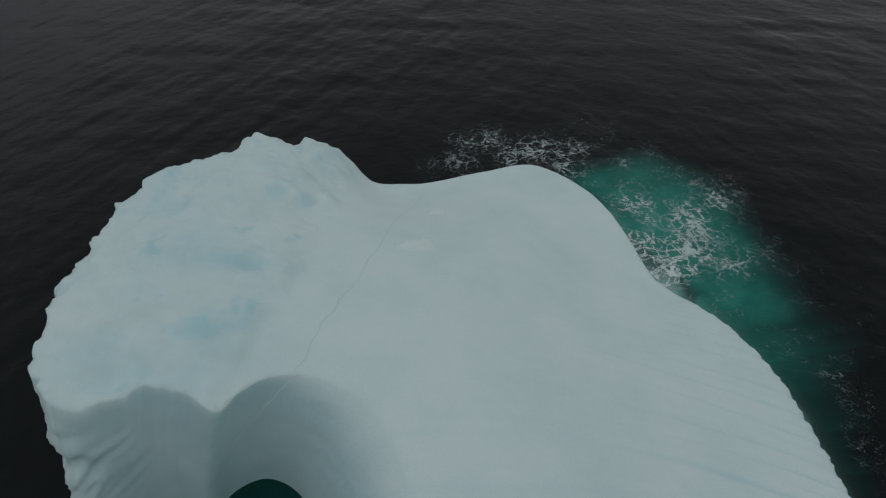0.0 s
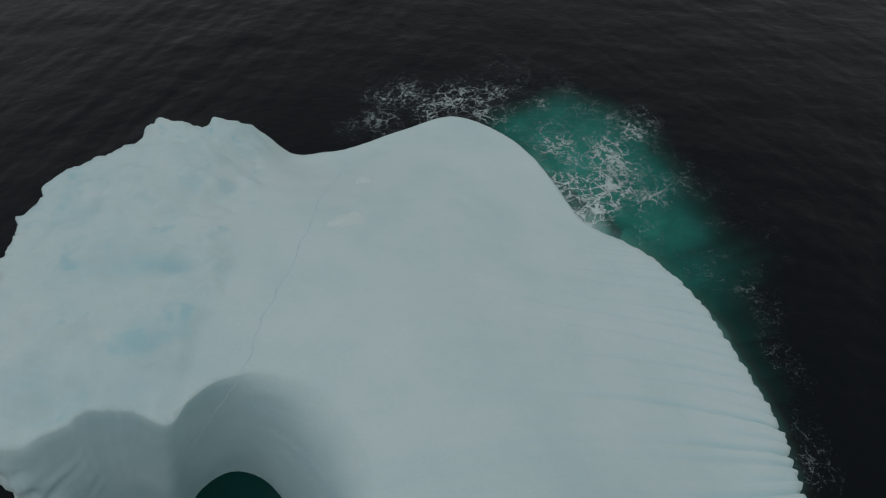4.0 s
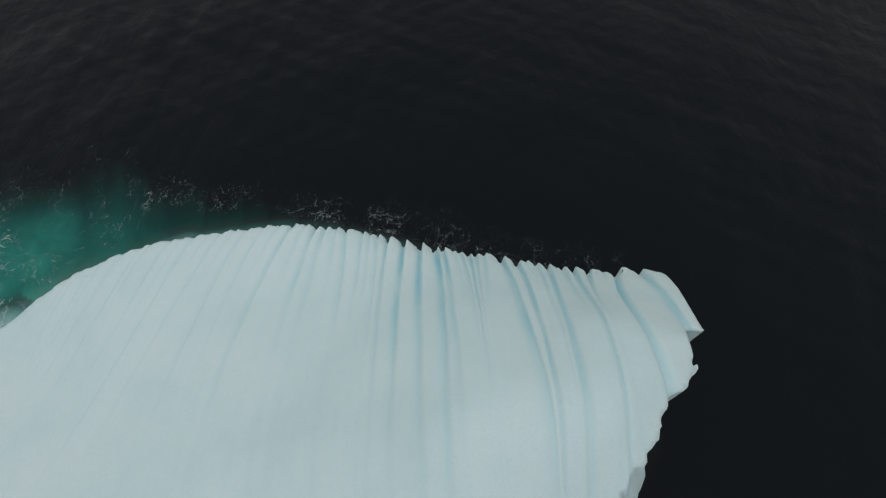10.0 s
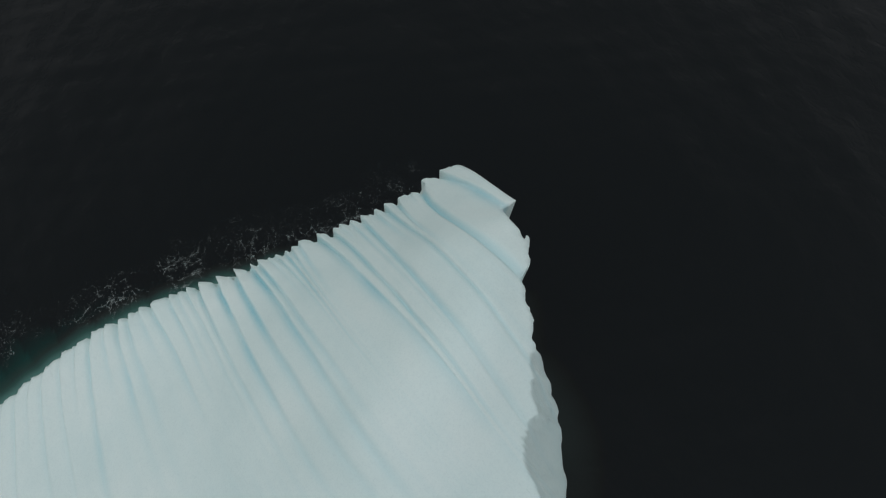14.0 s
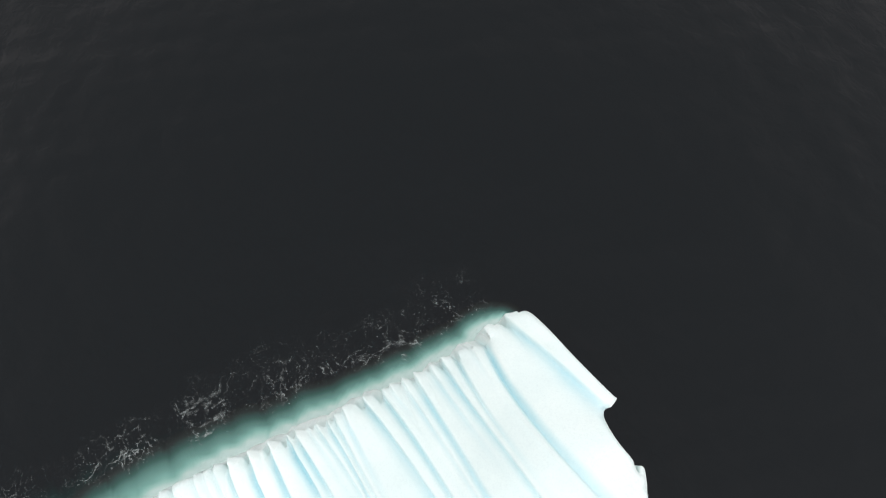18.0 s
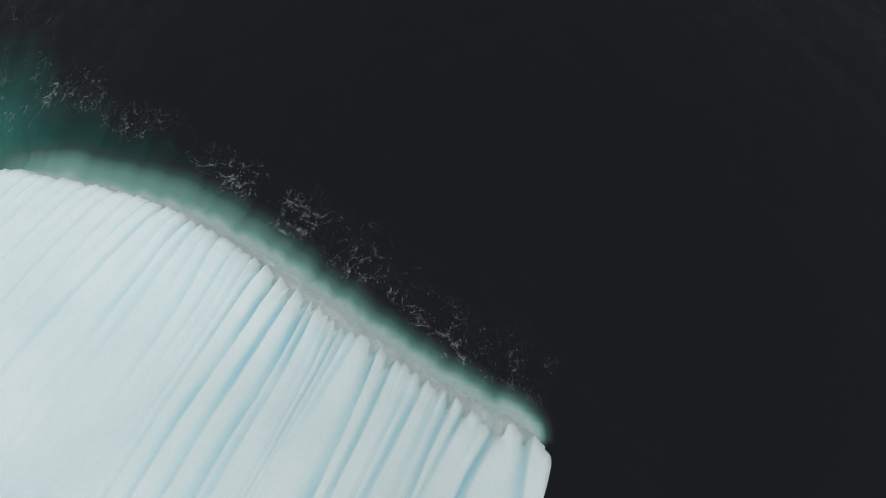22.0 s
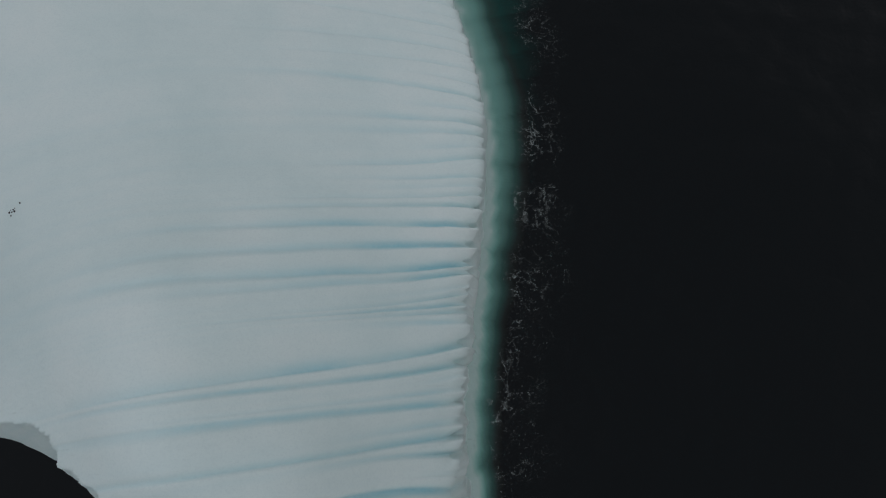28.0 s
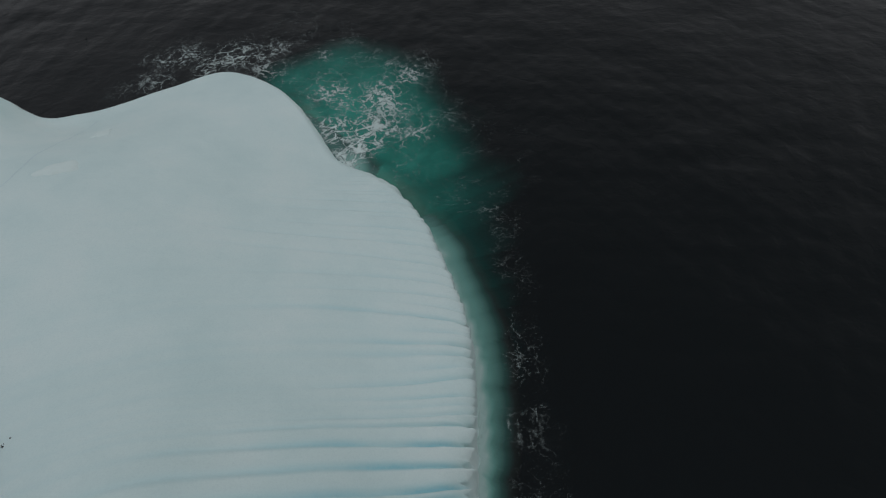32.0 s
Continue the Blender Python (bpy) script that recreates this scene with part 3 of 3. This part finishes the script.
def build_iceberg():
    n = len(rim)
    edge = rim[:, :2].copy()
    face = outward(edge, 12)
    # scalloped edge: the grooves bite into the rim, the western rim and the cliff are broken
    deep, _ = flutes(edge[:, 0], edge[:, 1])
    wild = smooth(17.5, 20, steps) * smooth(28.4, 26.8, steps)
    cliff = smooth(39.5, 41, steps) * smooth(47.6, 46.8, steps)
    bite = (0.72 * deep + 0.6 * np.clip(deep - 0.8, 0, 1) + 0.55 * np.exp(-(((edge[:, 1] + 0.2) / 2.8) ** 2)) * (edge[:, 0] > 30) + 1.1 * smooth(-18.75, -18.5, edge[:, 1]) * smooth(-13.5, -18.0, edge[:, 1]) * (edge[:, 0] > 30)) * smooth(0.1, 0.9, steps)
    bite = np.minimum(bite, 1.55)
    # a small hole broken through the cliff's brink
    bite += 0.75 * np.exp(-(np.hypot(edge[:, 0] - 17.0, edge[:, 1] + 17.95) / 0.32) ** 2)
    edge -= face * (bite + (0.15 * rough(steps * 5, steps * 0, 45, 3) + 0.05 * rough(steps * 23, steps * 0, 47, 2)) * smooth(12, 10, steps) * smooth(0, 0.7, steps) - wild * 0.7 * rough(steps * 3.1, steps * 0, 41, 4) - 0.25 * smooth(12, 10, steps) - cliff * 0.25 * rough(steps * 3.5, steps * 0, 43, 4))[:, None]
    # points of the upper side: along the grooves on the fluted slope, a plain grid elsewhere
    lines = np.arange(-22.5, 58, 0.1)
    away = np.concatenate([np.arange(0.1, 2, 0.2), np.arange(2, 9, 0.4), np.arange(9, 38, 0.65)])
    q, d = [c.ravel() for c in np.meshgrid(lines, away)]
    fx, fy = np.interp(q, rim_y, rim_x) - d, q + lean(q, d)
    # where the lines crowd together only some of them go on
    number = np.round((q - lines[0]) / 0.1).astype(int)
    crowd = np.abs(q + 0.1 + lean(q + 0.1, d) - fy)
    fine = ((crowd > 0.075) | (number % 2 == 0)) & ((crowd > 0.038) | (number % 4 == 0))
    fx, fy, number, level = fx[fine], fy[fine], number[fine], d[fine]
    gx, gy = [c.ravel() for c in np.meshgrid(np.arange(-50, 46, 0.55), np.arange(-24, 95, 0.55))]
    gx, gy = gx + 0.12 * np.sin(gy * 37.1), gy + 0.12 * np.sin(gx * 41.7)
    q0 = np.linspace(-22.5, 58, 120)
    left = np.interp(q0, rim_y, rim_x) - 37.1
    far = np.interp(gy, q0 + lean(q0, 37.1 + 0 * q0), left) - 0.5 > gx
    up = np.linspace(0, 37.1, 60)
    far |= gy > np.interp(gx, (np.interp(58, rim_y, rim_x) - up)[::-1], (58 + lean(58 + 0 * up, up))[::-1]) + 0.3
    gx, gy = gx[far], gy[far]
    # a closer grid along the broken facet
    ha, hb = [c.ravel() for c in np.meshgrid(np.arange(0, 14, 0.24), np.arange(0.6, 4.6, 0.2))]
    hx, hy = 0.77 * ha - 0.64 * hb, -0.64 * ha - 0.77 * hb
    gx, gy = np.append(gx, hx + 0.05 * np.sin(hy * 37.1)), np.append(gy, hy + 0.05 * np.sin(hx * 41.7))
    px, py = np.concatenate([fx, gx]), np.concatenate([fy, gy])
    number, level = np.concatenate([number, 0 * gx - 1]), np.concatenate([level, 0 * gx])
    ok = inside(px, py, edge)
    px, py, number, level = px[ok], py[ok], number[ok], level[ok]
    ok = clearance(px, py, edge) > np.where(px > 30, 0.09, 0.22)
    px, py, number, level = px[ok], py[ok], number[ok], level[ok]
    points = [Vector(p) for p in np.concatenate([edge, np.column_stack([px, py])])]
    rimline = [(k, (k + 1) % n) for k in range(n)]
    # edges run along the grooves
    order = np.lexsort((level, number))
    order = order[number[order] >= 0]
    a, b = order[:-1], order[1:]
    joined = (number[a] == number[b]) & (level[b] - level[a] < 0.8)
    rimline += [(int(i) + n, int(j) + n) for i, j in zip(a[joined], b[joined])]
    flat, _, tris, source, _, _ = geometry.delaunay_2d_cdt(points, rimline, [], 1, 1e-5)
    place = {}
    for k, merged in enumerate(source):
        for o in merged:
            place[o] = k
    flat = np.array([(v[0], v[1]) for v in flat])
    z, blue = top(flat[:, 0], flat[:, 1])
    gap = clearance(flat[:, 0], flat[:, 1], edge)
    lip = (np.clip(1 - gap / 0.7, 0, 1) ** 2 * 0.3 + np.clip(1 - gap / 2.4, 0, 1) ** 2 * 0.4) * smooth(27, 33, flat[:, 0]) * smooth(62, 50, flat[:, 1])
    verts = [np.column_stack([flat, z - lip])]
    faces = [tuple(f) if sum((flat[f[i]][0] * flat[f[(i + 1) % 3]][1] - flat[f[(i + 1) % 3]][0] * flat[f[i]][1]) for i in range(3)) > 0 else tuple(f)[::-1] for f in tris]
    last = [place[k] for k in range(n)]
    crown = verts[0][last]
    blues, rim_blue, hollow_shades = [blue], blue[last], [0 * blue]
    count = len(flat)
    foot = rim[:, 3:5] - rim[:, :2]
    scallop = 0.28 * rough(steps * 4.2, steps * 0, 51, 3) * smooth(16, 8, steps)
    # the wall under the flutes stands out further, in shallow bays that meet in cusps
    along = np.interp(edge[:, 1], CUSPS, range(len(CUSPS)))
    ledge = smooth(10.5, 8.5, steps)
    bays = ledge * (0.2 + 0.5 * np.sin(np.pi * (along % 1)) ** 0.7 + 0.12 * rough(steps * 7, steps * 0, 55, 3))
    for w in np.concatenate([np.linspace(0, 1, 44)[1:], [1.12, 1.3]]):
        r = rim[:, 5:6]
        v = min(w, 1.0)
        out = foot * ((1 - r) * v + r * np.sin(v * np.pi / 2)) * (1 - ledge[:, None]) + face * (bays * v)[:, None]
        fall = ((1 - r) * (1 - v) + r * np.cos(v * np.pi / 2))[:, 0]
        heal = (0.5 + 0.3 * ledge) * bite * smooth(0.05, 0.4, v)
        ribs = (0.3 + 0.45 * smooth(26, 28, steps) * smooth(31, 29.5, steps)) * (1 - 0.8 * smooth(29.4, 30.6, steps)) * rough(steps * 1.2 + 2 * v, v * 11 + steps * 0.5, 61, 3) * np.sin(v * np.pi) * smooth(16, 22, steps)
        strata = (0.016 + 0.12 * smooth(32, 30, steps)) * rough(steps * 0.7 + 2.5 * v, v * 22 + steps * 2.6, 63, 3) * smooth(26, 28, steps) * smooth(42, 39, steps)
        xy = crown[:, :2] + out + face * (heal + (scallop + ribs + strata) * np.sin(v * np.pi) + max(w - 1, 0) * 6)[:, None]
        verts.append(np.column_stack([xy, crown[:, 2] * fall - max(w - 1, 0) * 12]))
        blues.append(rim_blue * (1 - smooth(0, 0.5, v)))
        # how much painted shade the hollow's wall takes, growing below its lip
        hollow_shades.append(smooth(28.4, 30.2, steps) * smooth(41.5, 39, steps) * smooth(0, 1, (v + 0.02 - 0.06 * smooth(35, 38, steps)) / (0.13 + 0.3 * smooth(34.5, 37, steps)) + 0.15 * rough(steps * 0.7, v * 4 + steps * 0.3, 67, 3)) * (0.46 + 0.05 * rough(steps * 0.6, v * 9 + steps * 0.8, 69, 3)))
        ring = list(range(count, count + n))
        faces += [(last[k], ring[k], ring[(k + 1) % n], last[(k + 1) % n]) for k in range(n)]
        last, count = ring, count + n
    everything = np.concatenate(verts)
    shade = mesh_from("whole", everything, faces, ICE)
    normals = np.empty(3 * len(everything), np.float32)
    shade.vertex_normals.foreach_get("vector", normals)
    normals, tone, mask = normals.reshape(-1, 3), np.concatenate(blues), np.clip(np.concatenate(hollow_shades), 0, 1)
    bpy.data.meshes.remove(shade)
    berg = tagged(new("iceberg"), "white iceberg with a fluted blue-grooved slope afloat on dark sea", "iceberg")
    on_block = block_mask(flat[:, 0], flat[:, 1]) > 0.5
    tops = [f for f in faces if max(f) < len(flat)]
    walls = [f for f in faces if max(f) >= len(flat)]
    pieces = [("upper_slope", [f for f in tops if not on_block[list(f)].all()], "smooth white ice slope cut by pale blue melt grooves"),
              ("hummock_block", [f for f in tops if on_block[list(f)].all()], "hummocky white ice with faint blue patches")]
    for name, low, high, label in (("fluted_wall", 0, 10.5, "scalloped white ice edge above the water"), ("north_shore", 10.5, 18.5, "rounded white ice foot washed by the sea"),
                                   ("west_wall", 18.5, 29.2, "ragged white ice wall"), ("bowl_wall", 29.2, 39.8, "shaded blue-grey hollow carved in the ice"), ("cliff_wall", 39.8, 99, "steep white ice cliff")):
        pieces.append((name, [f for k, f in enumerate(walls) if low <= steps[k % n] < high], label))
    for name, some, label in pieces:
        used = np.unique(np.array([i for f in some for i in f]))
        index = {int(o): k for k, o in enumerate(used)}
        me = mesh_from(name, everything[used], [tuple(index[i] for i in f) for f in some], ICE)
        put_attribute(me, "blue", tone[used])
        put_attribute(me, "hollow_shade", mask[used])
        me.normals_split_custom_set_from_vertices([tuple(v) for v in normals[used]])
        part(name, me, berg, label)
    water_line = crown[:, :2] + foot * (1 - ledge[:, None]) + face * (bays + (0.5 + 0.3 * ledge) * bite)[:, None]
    return berg, water_line, np.array([crown] + verts[1:44])


iceberg, SHORE, WALL = build_iceberg()


def build_snow_patch(x, y, long, wide, turn, high, seed):
    k, rows = 36, 9
    verts = []
    for r in range(rows):
        f = r / (rows - 1)
        for c in range(k):
            a = 2 * math.pi * c / k
            e = 1 + 0.35 * lattice(2 * math.cos(a) + seed, 2 * math.sin(a), 71)
            px, py = f * e * long * math.cos(a), f * e * wide * math.sin(a)
            verts.append((x + px * math.cos(turn) - py * math.sin(turn), y + px * math.sin(turn) + py * math.cos(turn), f))
    v = np.array(verts)
    z, _ = top(v[:, 0], v[:, 1])
    bulk = (1 - v[:, 2] ** 2) * (1 + 0.2 * rough(v[:, 0] * 0.4, v[:, 1] * 0.4, 73, 2))
    v = np.column_stack([v[:, 0], v[:, 1], z + 0.06 - 0.2 * v[:, 2] ** 8 + high * bulk])
    part("snow_patch", mesh_from("snow_patch", v, quads(rows, k, True), SNOW), iceberg, "low wind-packed white snow patch")


for spot in ((-3.2, 59.2, 3.0, 1.8, 0.35, 0.3, 1), (-0.6, 72.0, 2.2, 1.3, 0.9, 0.2, 2)):
    build_snow_patch(*spot)


def build_seam(points, half):
    at_ = np.linspace(0, len(points) - 1.001, 260)
    p = np.asarray(points, float)
    xy = np.stack([np.interp(at_, range(len(p)), p[:, k]) for k in (0, 1)], 1)
    xy += 0.32 * np.stack([lattice(at_ * 3, at_ * 0, 81), lattice(at_ * 3, at_ * 0 + 5, 82)], 1)
    t = np.gradient(xy, axis=0)
    nrm = np.stack([-t[:, 1], t[:, 0]], 1) / np.linalg.norm(t, axis=1, keepdims=True)
    wide = half * (0.6 + 0.5 * np.abs(lattice(at_ * 5, at_ * 0, 83)))[:, None]
    rows = [xy - nrm * wide, xy, xy + nrm * wide]
    v = np.concatenate([np.column_stack([r, top(r[:, 0], r[:, 1])[0] + lift]) for r, lift in zip(rows, (0.015, 0.035, 0.015))])
    part("ice_seam", mesh_from("ice_seam", v, quads(3, len(xy), False), SEAM), iceberg, "thin grey-blue healed crack across the slope")


build_seam([(-3, 80.4), (-6.4, 68.4), (-9.2, 57), (-11.4, 48.4), (-13.9, 42), (-15.3, 37), (-15.9, 35.1)], 0.1)


def build_wall_seam(points, half):
    """The crack's lower end, down the wall of the hollow: place on the rim walk and share of the way down."""
    p = np.asarray(points, float)
    at_ = np.linspace(0, len(p) - 1, 90)
    s, v = [np.interp(at_, range(len(p)), p[:, k]) for k in (0, 1)]
    s = s + 0.02 * lattice(at_ * 4, at_ * 0, 85)

    def on_wall(s, v):
        i = np.clip(v * 43, 0, 42.99)
        row, part_ = i.astype(int), (i % 1)[:, None]
        low, high = [np.stack([np.array([np.interp(a, steps, WALL[r][:, c]) for a, r in zip(s, row + k)]) for c in range(3)], 1) for k in (0, 1)]
        return low * (1 - part_) + high * part_

    middle = on_wall(s, v)
    out = np.cross(on_wall(s, v + 0.02) - middle, on_wall(s + 0.05, v) - middle)
    out /= np.linalg.norm(out, axis=1, keepdims=True)
    out *= np.sign(out[:, 2:3])
    side = np.cross(np.gradient(middle, axis=0), out)
    side *= half * (0.55 + 0.5 * np.abs(lattice(at_ * 6, at_ * 0, 86)))[:, None] / np.linalg.norm(side, axis=1, keepdims=True)
    rows = np.concatenate([middle - side + 0.02 * out, middle + 0.05 * out, middle + side + 0.02 * out])
    part("ice_seam", mesh_from("ice_seam", rows, quads(3, len(s), False), SEAM), iceberg, "thin dark crack running down the hollow's wall")


build_wall_seam([(35.55, 0.01), (35.4, 0.11), (35.2, 0.27), (34.8, 0.43), (34.45, 0.51), (34.1, 0.55)], 0.1)


# ---------------------------------------------------------------- the sea
def swell(x, y):
    """Height of the waves over the still sea."""
    rnd = random.Random(12)
    z = np.zeros_like(x)
    for k in range(34):
        length = 2.4 * 1.085 ** k
        a = radians(-78) + rnd.gauss(0, 1.05)
        amp = 0.0066 * length ** 0.55
        w = 2 * math.pi / length
        z += amp * np.sin(w * (x * math.cos(a) + y * math.sin(a)) + rnd.uniform(0, 6.28))
    return z * (0.75 + 0.35 * rough(x * 0.02, y * 0.02, 91, 2))


def shore_distance(x, y):
    """Distance from the ice's water line and the nearest place on the rim walk."""
    q = SHORE[::4]
    best, where = np.full(len(x), 1e9), np.zeros(len(x))
    s = steps[::4]
    for k in range(0, len(x), 20000):
        d = np.hypot(x[k:k + 20000, None] - q[None, :, 0], y[k:k + 20000, None] - q[None, :, 1])
        i = d.argmin(1)
        best[k:k + 20000], where[k:k + 20000] = d[np.arange(len(i)), i], s[i]
    return best, where


# width of the green water and of the foam, along the rim walk
SHELF_AT = [0, 1, 2, 3, 4, 5, 6, 8, 9, 10, 11, 12, 13, 13.7, 14.3, 15, 20, 28, 29.5, 33, 39, 41, 43, 52]
SHELF_WIDE = [2.3, 2.8, 3.3, 3.6, 3.9, 4.3, 5.2, 9, 13.5, 19, 22, 25, 25, 25, 25, 25, 1, 2, 10, 18, 16, 6, 2, 2]


def shallow(x, y, d, s):
    """How green the water is, and how milky, over the submerged ice."""
    wide = np.interp(s, SHELF_AT, SHELF_WIDE)
    wide = wide * (1 + 0.16 * rough(x * 0.1, y * 0.1, 101, 3))
    strong = np.interp(s, [0, 6, 9, 12, 14, 28, 30, 39, 41], [0.12, 0.18, 0.55, 0.8, 0.8, 0.2, 0.22, 0.22, 0.02])
    t = np.clip(d / wide, 0, 1.6)
    green = strong * (1 - smooth(0.1, 1.3, t)) * (1 + 0.3 * (1 - smooth(0, 0.4, t)))
    # the wide green bay off the north-eastern shore, by direction and reach from its middle
    turn = np.degrees(np.arctan2(y - 72, x - 36))
    reach = np.interp(turn, [-75, -42, -10, 24, 55, 78, 100, 118, 128], [27, 29, 24.5, 26, 31, 31, 28, 26.5, 18])
    u = np.hypot(x - 36, y - 72) / reach + 0.06 * rough(x * 0.12, y * 0.12, 103, 3)
    bay = 0.86 * (1 - smooth(0.66, 1.06, u)) * (1 - 0.3 * smooth(0.2, 0.9, u)) * smooth(-85, -45, turn) * smooth(131, 119, turn)
    green = np.where((s > 10.5) & (s < 26), 0, green)
    green = np.maximum(green, bay)
    pale = np.interp(s, [0, 6, 7.8, 8.8, 9.4, 12.5, 13.5, 40.5, 43, 50, 52], [0.6, 0.62, 0.7, 0.74, 0.4, 0.42, 0, 0, 0.13, 0.13, 0.3])
    edge = np.clip(d / np.clip(wide, 6.0 * smooth(40, 42, s) * smooth(51.5, 49, s), 6.5), 0, 2)
    bench = 0.42 * smooth(1.9, 0.8, d) * smooth(9.4, 8.8, s)
    hollow = 0.85 * np.exp(-(((x - 37.2) / 3.4) ** 2 + ((y - 62.0) / 6.0) ** 2))
    return np.clip(green, 0, 1), np.clip(np.maximum(pale * (1 - smooth(0.2, np.interp(wide, [3, 6], [1.5, 1.15]), edge)) + bench, hollow), 0, 1)


def build_sea():
    radii = np.concatenate([np.arange(12, 200, 0.85), 200 * 1.06 ** np.arange(0, 12), 420 * 1.22 ** np.arange(0, 14)])
    turns = 760
    a = np.linspace(0, 2 * np.pi, turns, endpoint=False)
    x = 8 + (radii[:, None] * np.cos(a)[None]).ravel()
    y = 38 + (radii[:, None] * np.sin(a)[None]).ravel()
    r = np.repeat(radii, turns)
    near = r < 130
    d, s = np.full(len(x), 1e3), np.zeros(len(x))
    d[near], s[near] = shore_distance(x[near], y[near])
    z = swell(x, y) * smooth(420, 180, r) * (0.35 + 0.65 * smooth(2, 22, d))
    v = np.column_stack([x, y, z])
    middle = len(v)
    v = np.concatenate([v, [(8, 38, 0)]])
    faces = [(b, a_, d_, c) for a_, b, c, d_ in quads(len(radii), turns, True)]
    faces += [(middle, (k + 1) % turns, k)[::-1] for k in range(turns)]
    me = mesh_from("water", v, faces, WATER)
    tint, milk = np.zeros(len(v)), np.zeros(len(v))
    tint[:-1][near], milk[:-1][near] = shallow(x[near], y[near], d[near], s[near])
    put_attribute(me, "shallow", tint)
    put_attribute(me, "pale", milk)
    tagged(new("water", me), "dark grey-black sea, turquoise over the submerged ice", "sea", kind="structure")


build_sea()


# drifts of foam: x, y, radius, amount
FOAM_PATCHES = [
    (38.0, 64.5, 4.4, 1.25), (39.2, 67.0, 5.2, 1.10), (37.0, 72.0, 4.8, 0.98), (42.5, 72.5, 5.5, 0.75), (47.0, 79.0, 7.5, 0.68), (52.0, 86.0, 8.0, 0.54), (38.0, 84.0, 7.5, 0.6), (49.0, 68.5, 7.5, 0.52),
    (55.5, 70.5, 6.0, 0.3), (47.5, 58.5, 5.0, 0.32), (52.0, 52.0, 5.5, 0.26), (57.0, 46.0, 5.5, 0.2), (45.0, 94.0, 7.0, 0.37), (37.0, 97.0, 6.0, 0.41), (27.0, 103.0, 6.5, 0.48),
    (19.0, 102.5, 7.0, 0.63), (9.0, 104.5, 6.5, 0.55), (5.0, 97.0, 5.5, 0.48), (15.0, 96.5, 5.0, 0.52), (24.0, 96.5, 5.0, 0.57), (-3.0, 95.0, 5.0, 0.29)]


def build_foam():
    """A film of foam on the water round the iceberg's sea side."""
    keep = np.where((steps > 0.35) & (steps < 16.9))[0][::3]
    foot, face = SHORE[keep], outward(SHORE, 60)[keep]
    s = steps[keep]
    dist = np.concatenate([np.arange(-1.2, 12, 0.5), np.arange(12, 34, 0.8)])
    xy = np.concatenate([foot + face * k for k in dist])
    d, ss = np.repeat(dist, len(s)), np.tile(s, len(dist))
    shelf = np.interp(ss, SHELF_AT, SHELF_WIDE)
    x, y = xy.T
    base, _ = shore_distance(x, y)
    z = swell(x, y) * (0.35 + 0.65 * smooth(2, 22, base)) + 0.06
    wander = 1.6 * rough(x * 0.1, y * 0.1, 111, 2)
    t = d - wander
    east = (np.exp(-(((t - shelf + 0.2) / 1.3) ** 2)) * 0.16 + np.exp(-(((t - shelf - 2.9) / 3.4) ** 2)) * 0.165) * (1 + 0.2 * smooth(6, 4, ss)) * smooth(0, 1.2, ss) * smooth(10.5, 8.5, ss)
    drift = np.zeros_like(x)
    for px, py, wide, much in FOAM_PATCHES:
        drift = np.maximum(drift, much * np.exp(-(((x - px + wander) ** 2 + (y - py - wander) ** 2) / wide ** 2)))
    north = 0.2 * smooth(8.5, 10.5, ss) * smooth(14.2, 13.6, ss) * smooth(33, 22, t)
    lap = 0.22 * smooth(1.4, 0.2, d) * smooth(0, 1, ss)
    amount = np.clip(np.maximum.reduce([east, north, drift, lap]), 0, 1)
    me = mesh_from("sea_foam", np.column_stack([x, y, z]), [f[::-1] for f in quads(len(dist), len(s), False)], FOAM)
    put_attribute(me, "foam", amount)
    tagged(new("sea_foam", me), "lacy white foam drifting on the water round the iceberg", "foam", kind="stuff")


build_foam()


# ---------------------------------------------------------------- dark specks lying on the ice, with plain lumps standing in for them
def build_speck(x, y, size, seed):
    bm = bmesh.new()
    bmesh.ops.create_icosphere(bm, subdivisions=2, radius=size)
    for v in bm.verts:
        v.co *= 1 + 0.35 * noise.noise(v.co * (1.6 / size) + Vector((seed * 3.7, 0, 0)))
        v.co.z *= 0.6
    me = bpy.data.meshes.new("dark_speck")
    bm.to_mesh(me)
    bm.free()
    me.materials.append(LUMP)
    ob = tagged(new("dark_speck", me), "small dark speck resting on the white ice", "rock", "dark fragments on the ice")
    z = float(top(np.array([x]), np.array([y]))[0][0])
    ob.matrix_world = pose(x, y, z + size * 0.3, 0, 0, seed * 47)


for k, (dx, dy, size) in enumerate(((0, 0, 0.07), (0.3, 0.28, 0.05), (-0.32, 0.06, 0.09), (0.3, -0.03, 0.1), (-0.08, -0.33, 0.07), (0.1, 0.2, 0.06), (0.85, 0.6, 0.08), (-0.2, 0.26, 0.05))):
    build_speck(-0.4 + dx, 15.15 + dy, size, k)
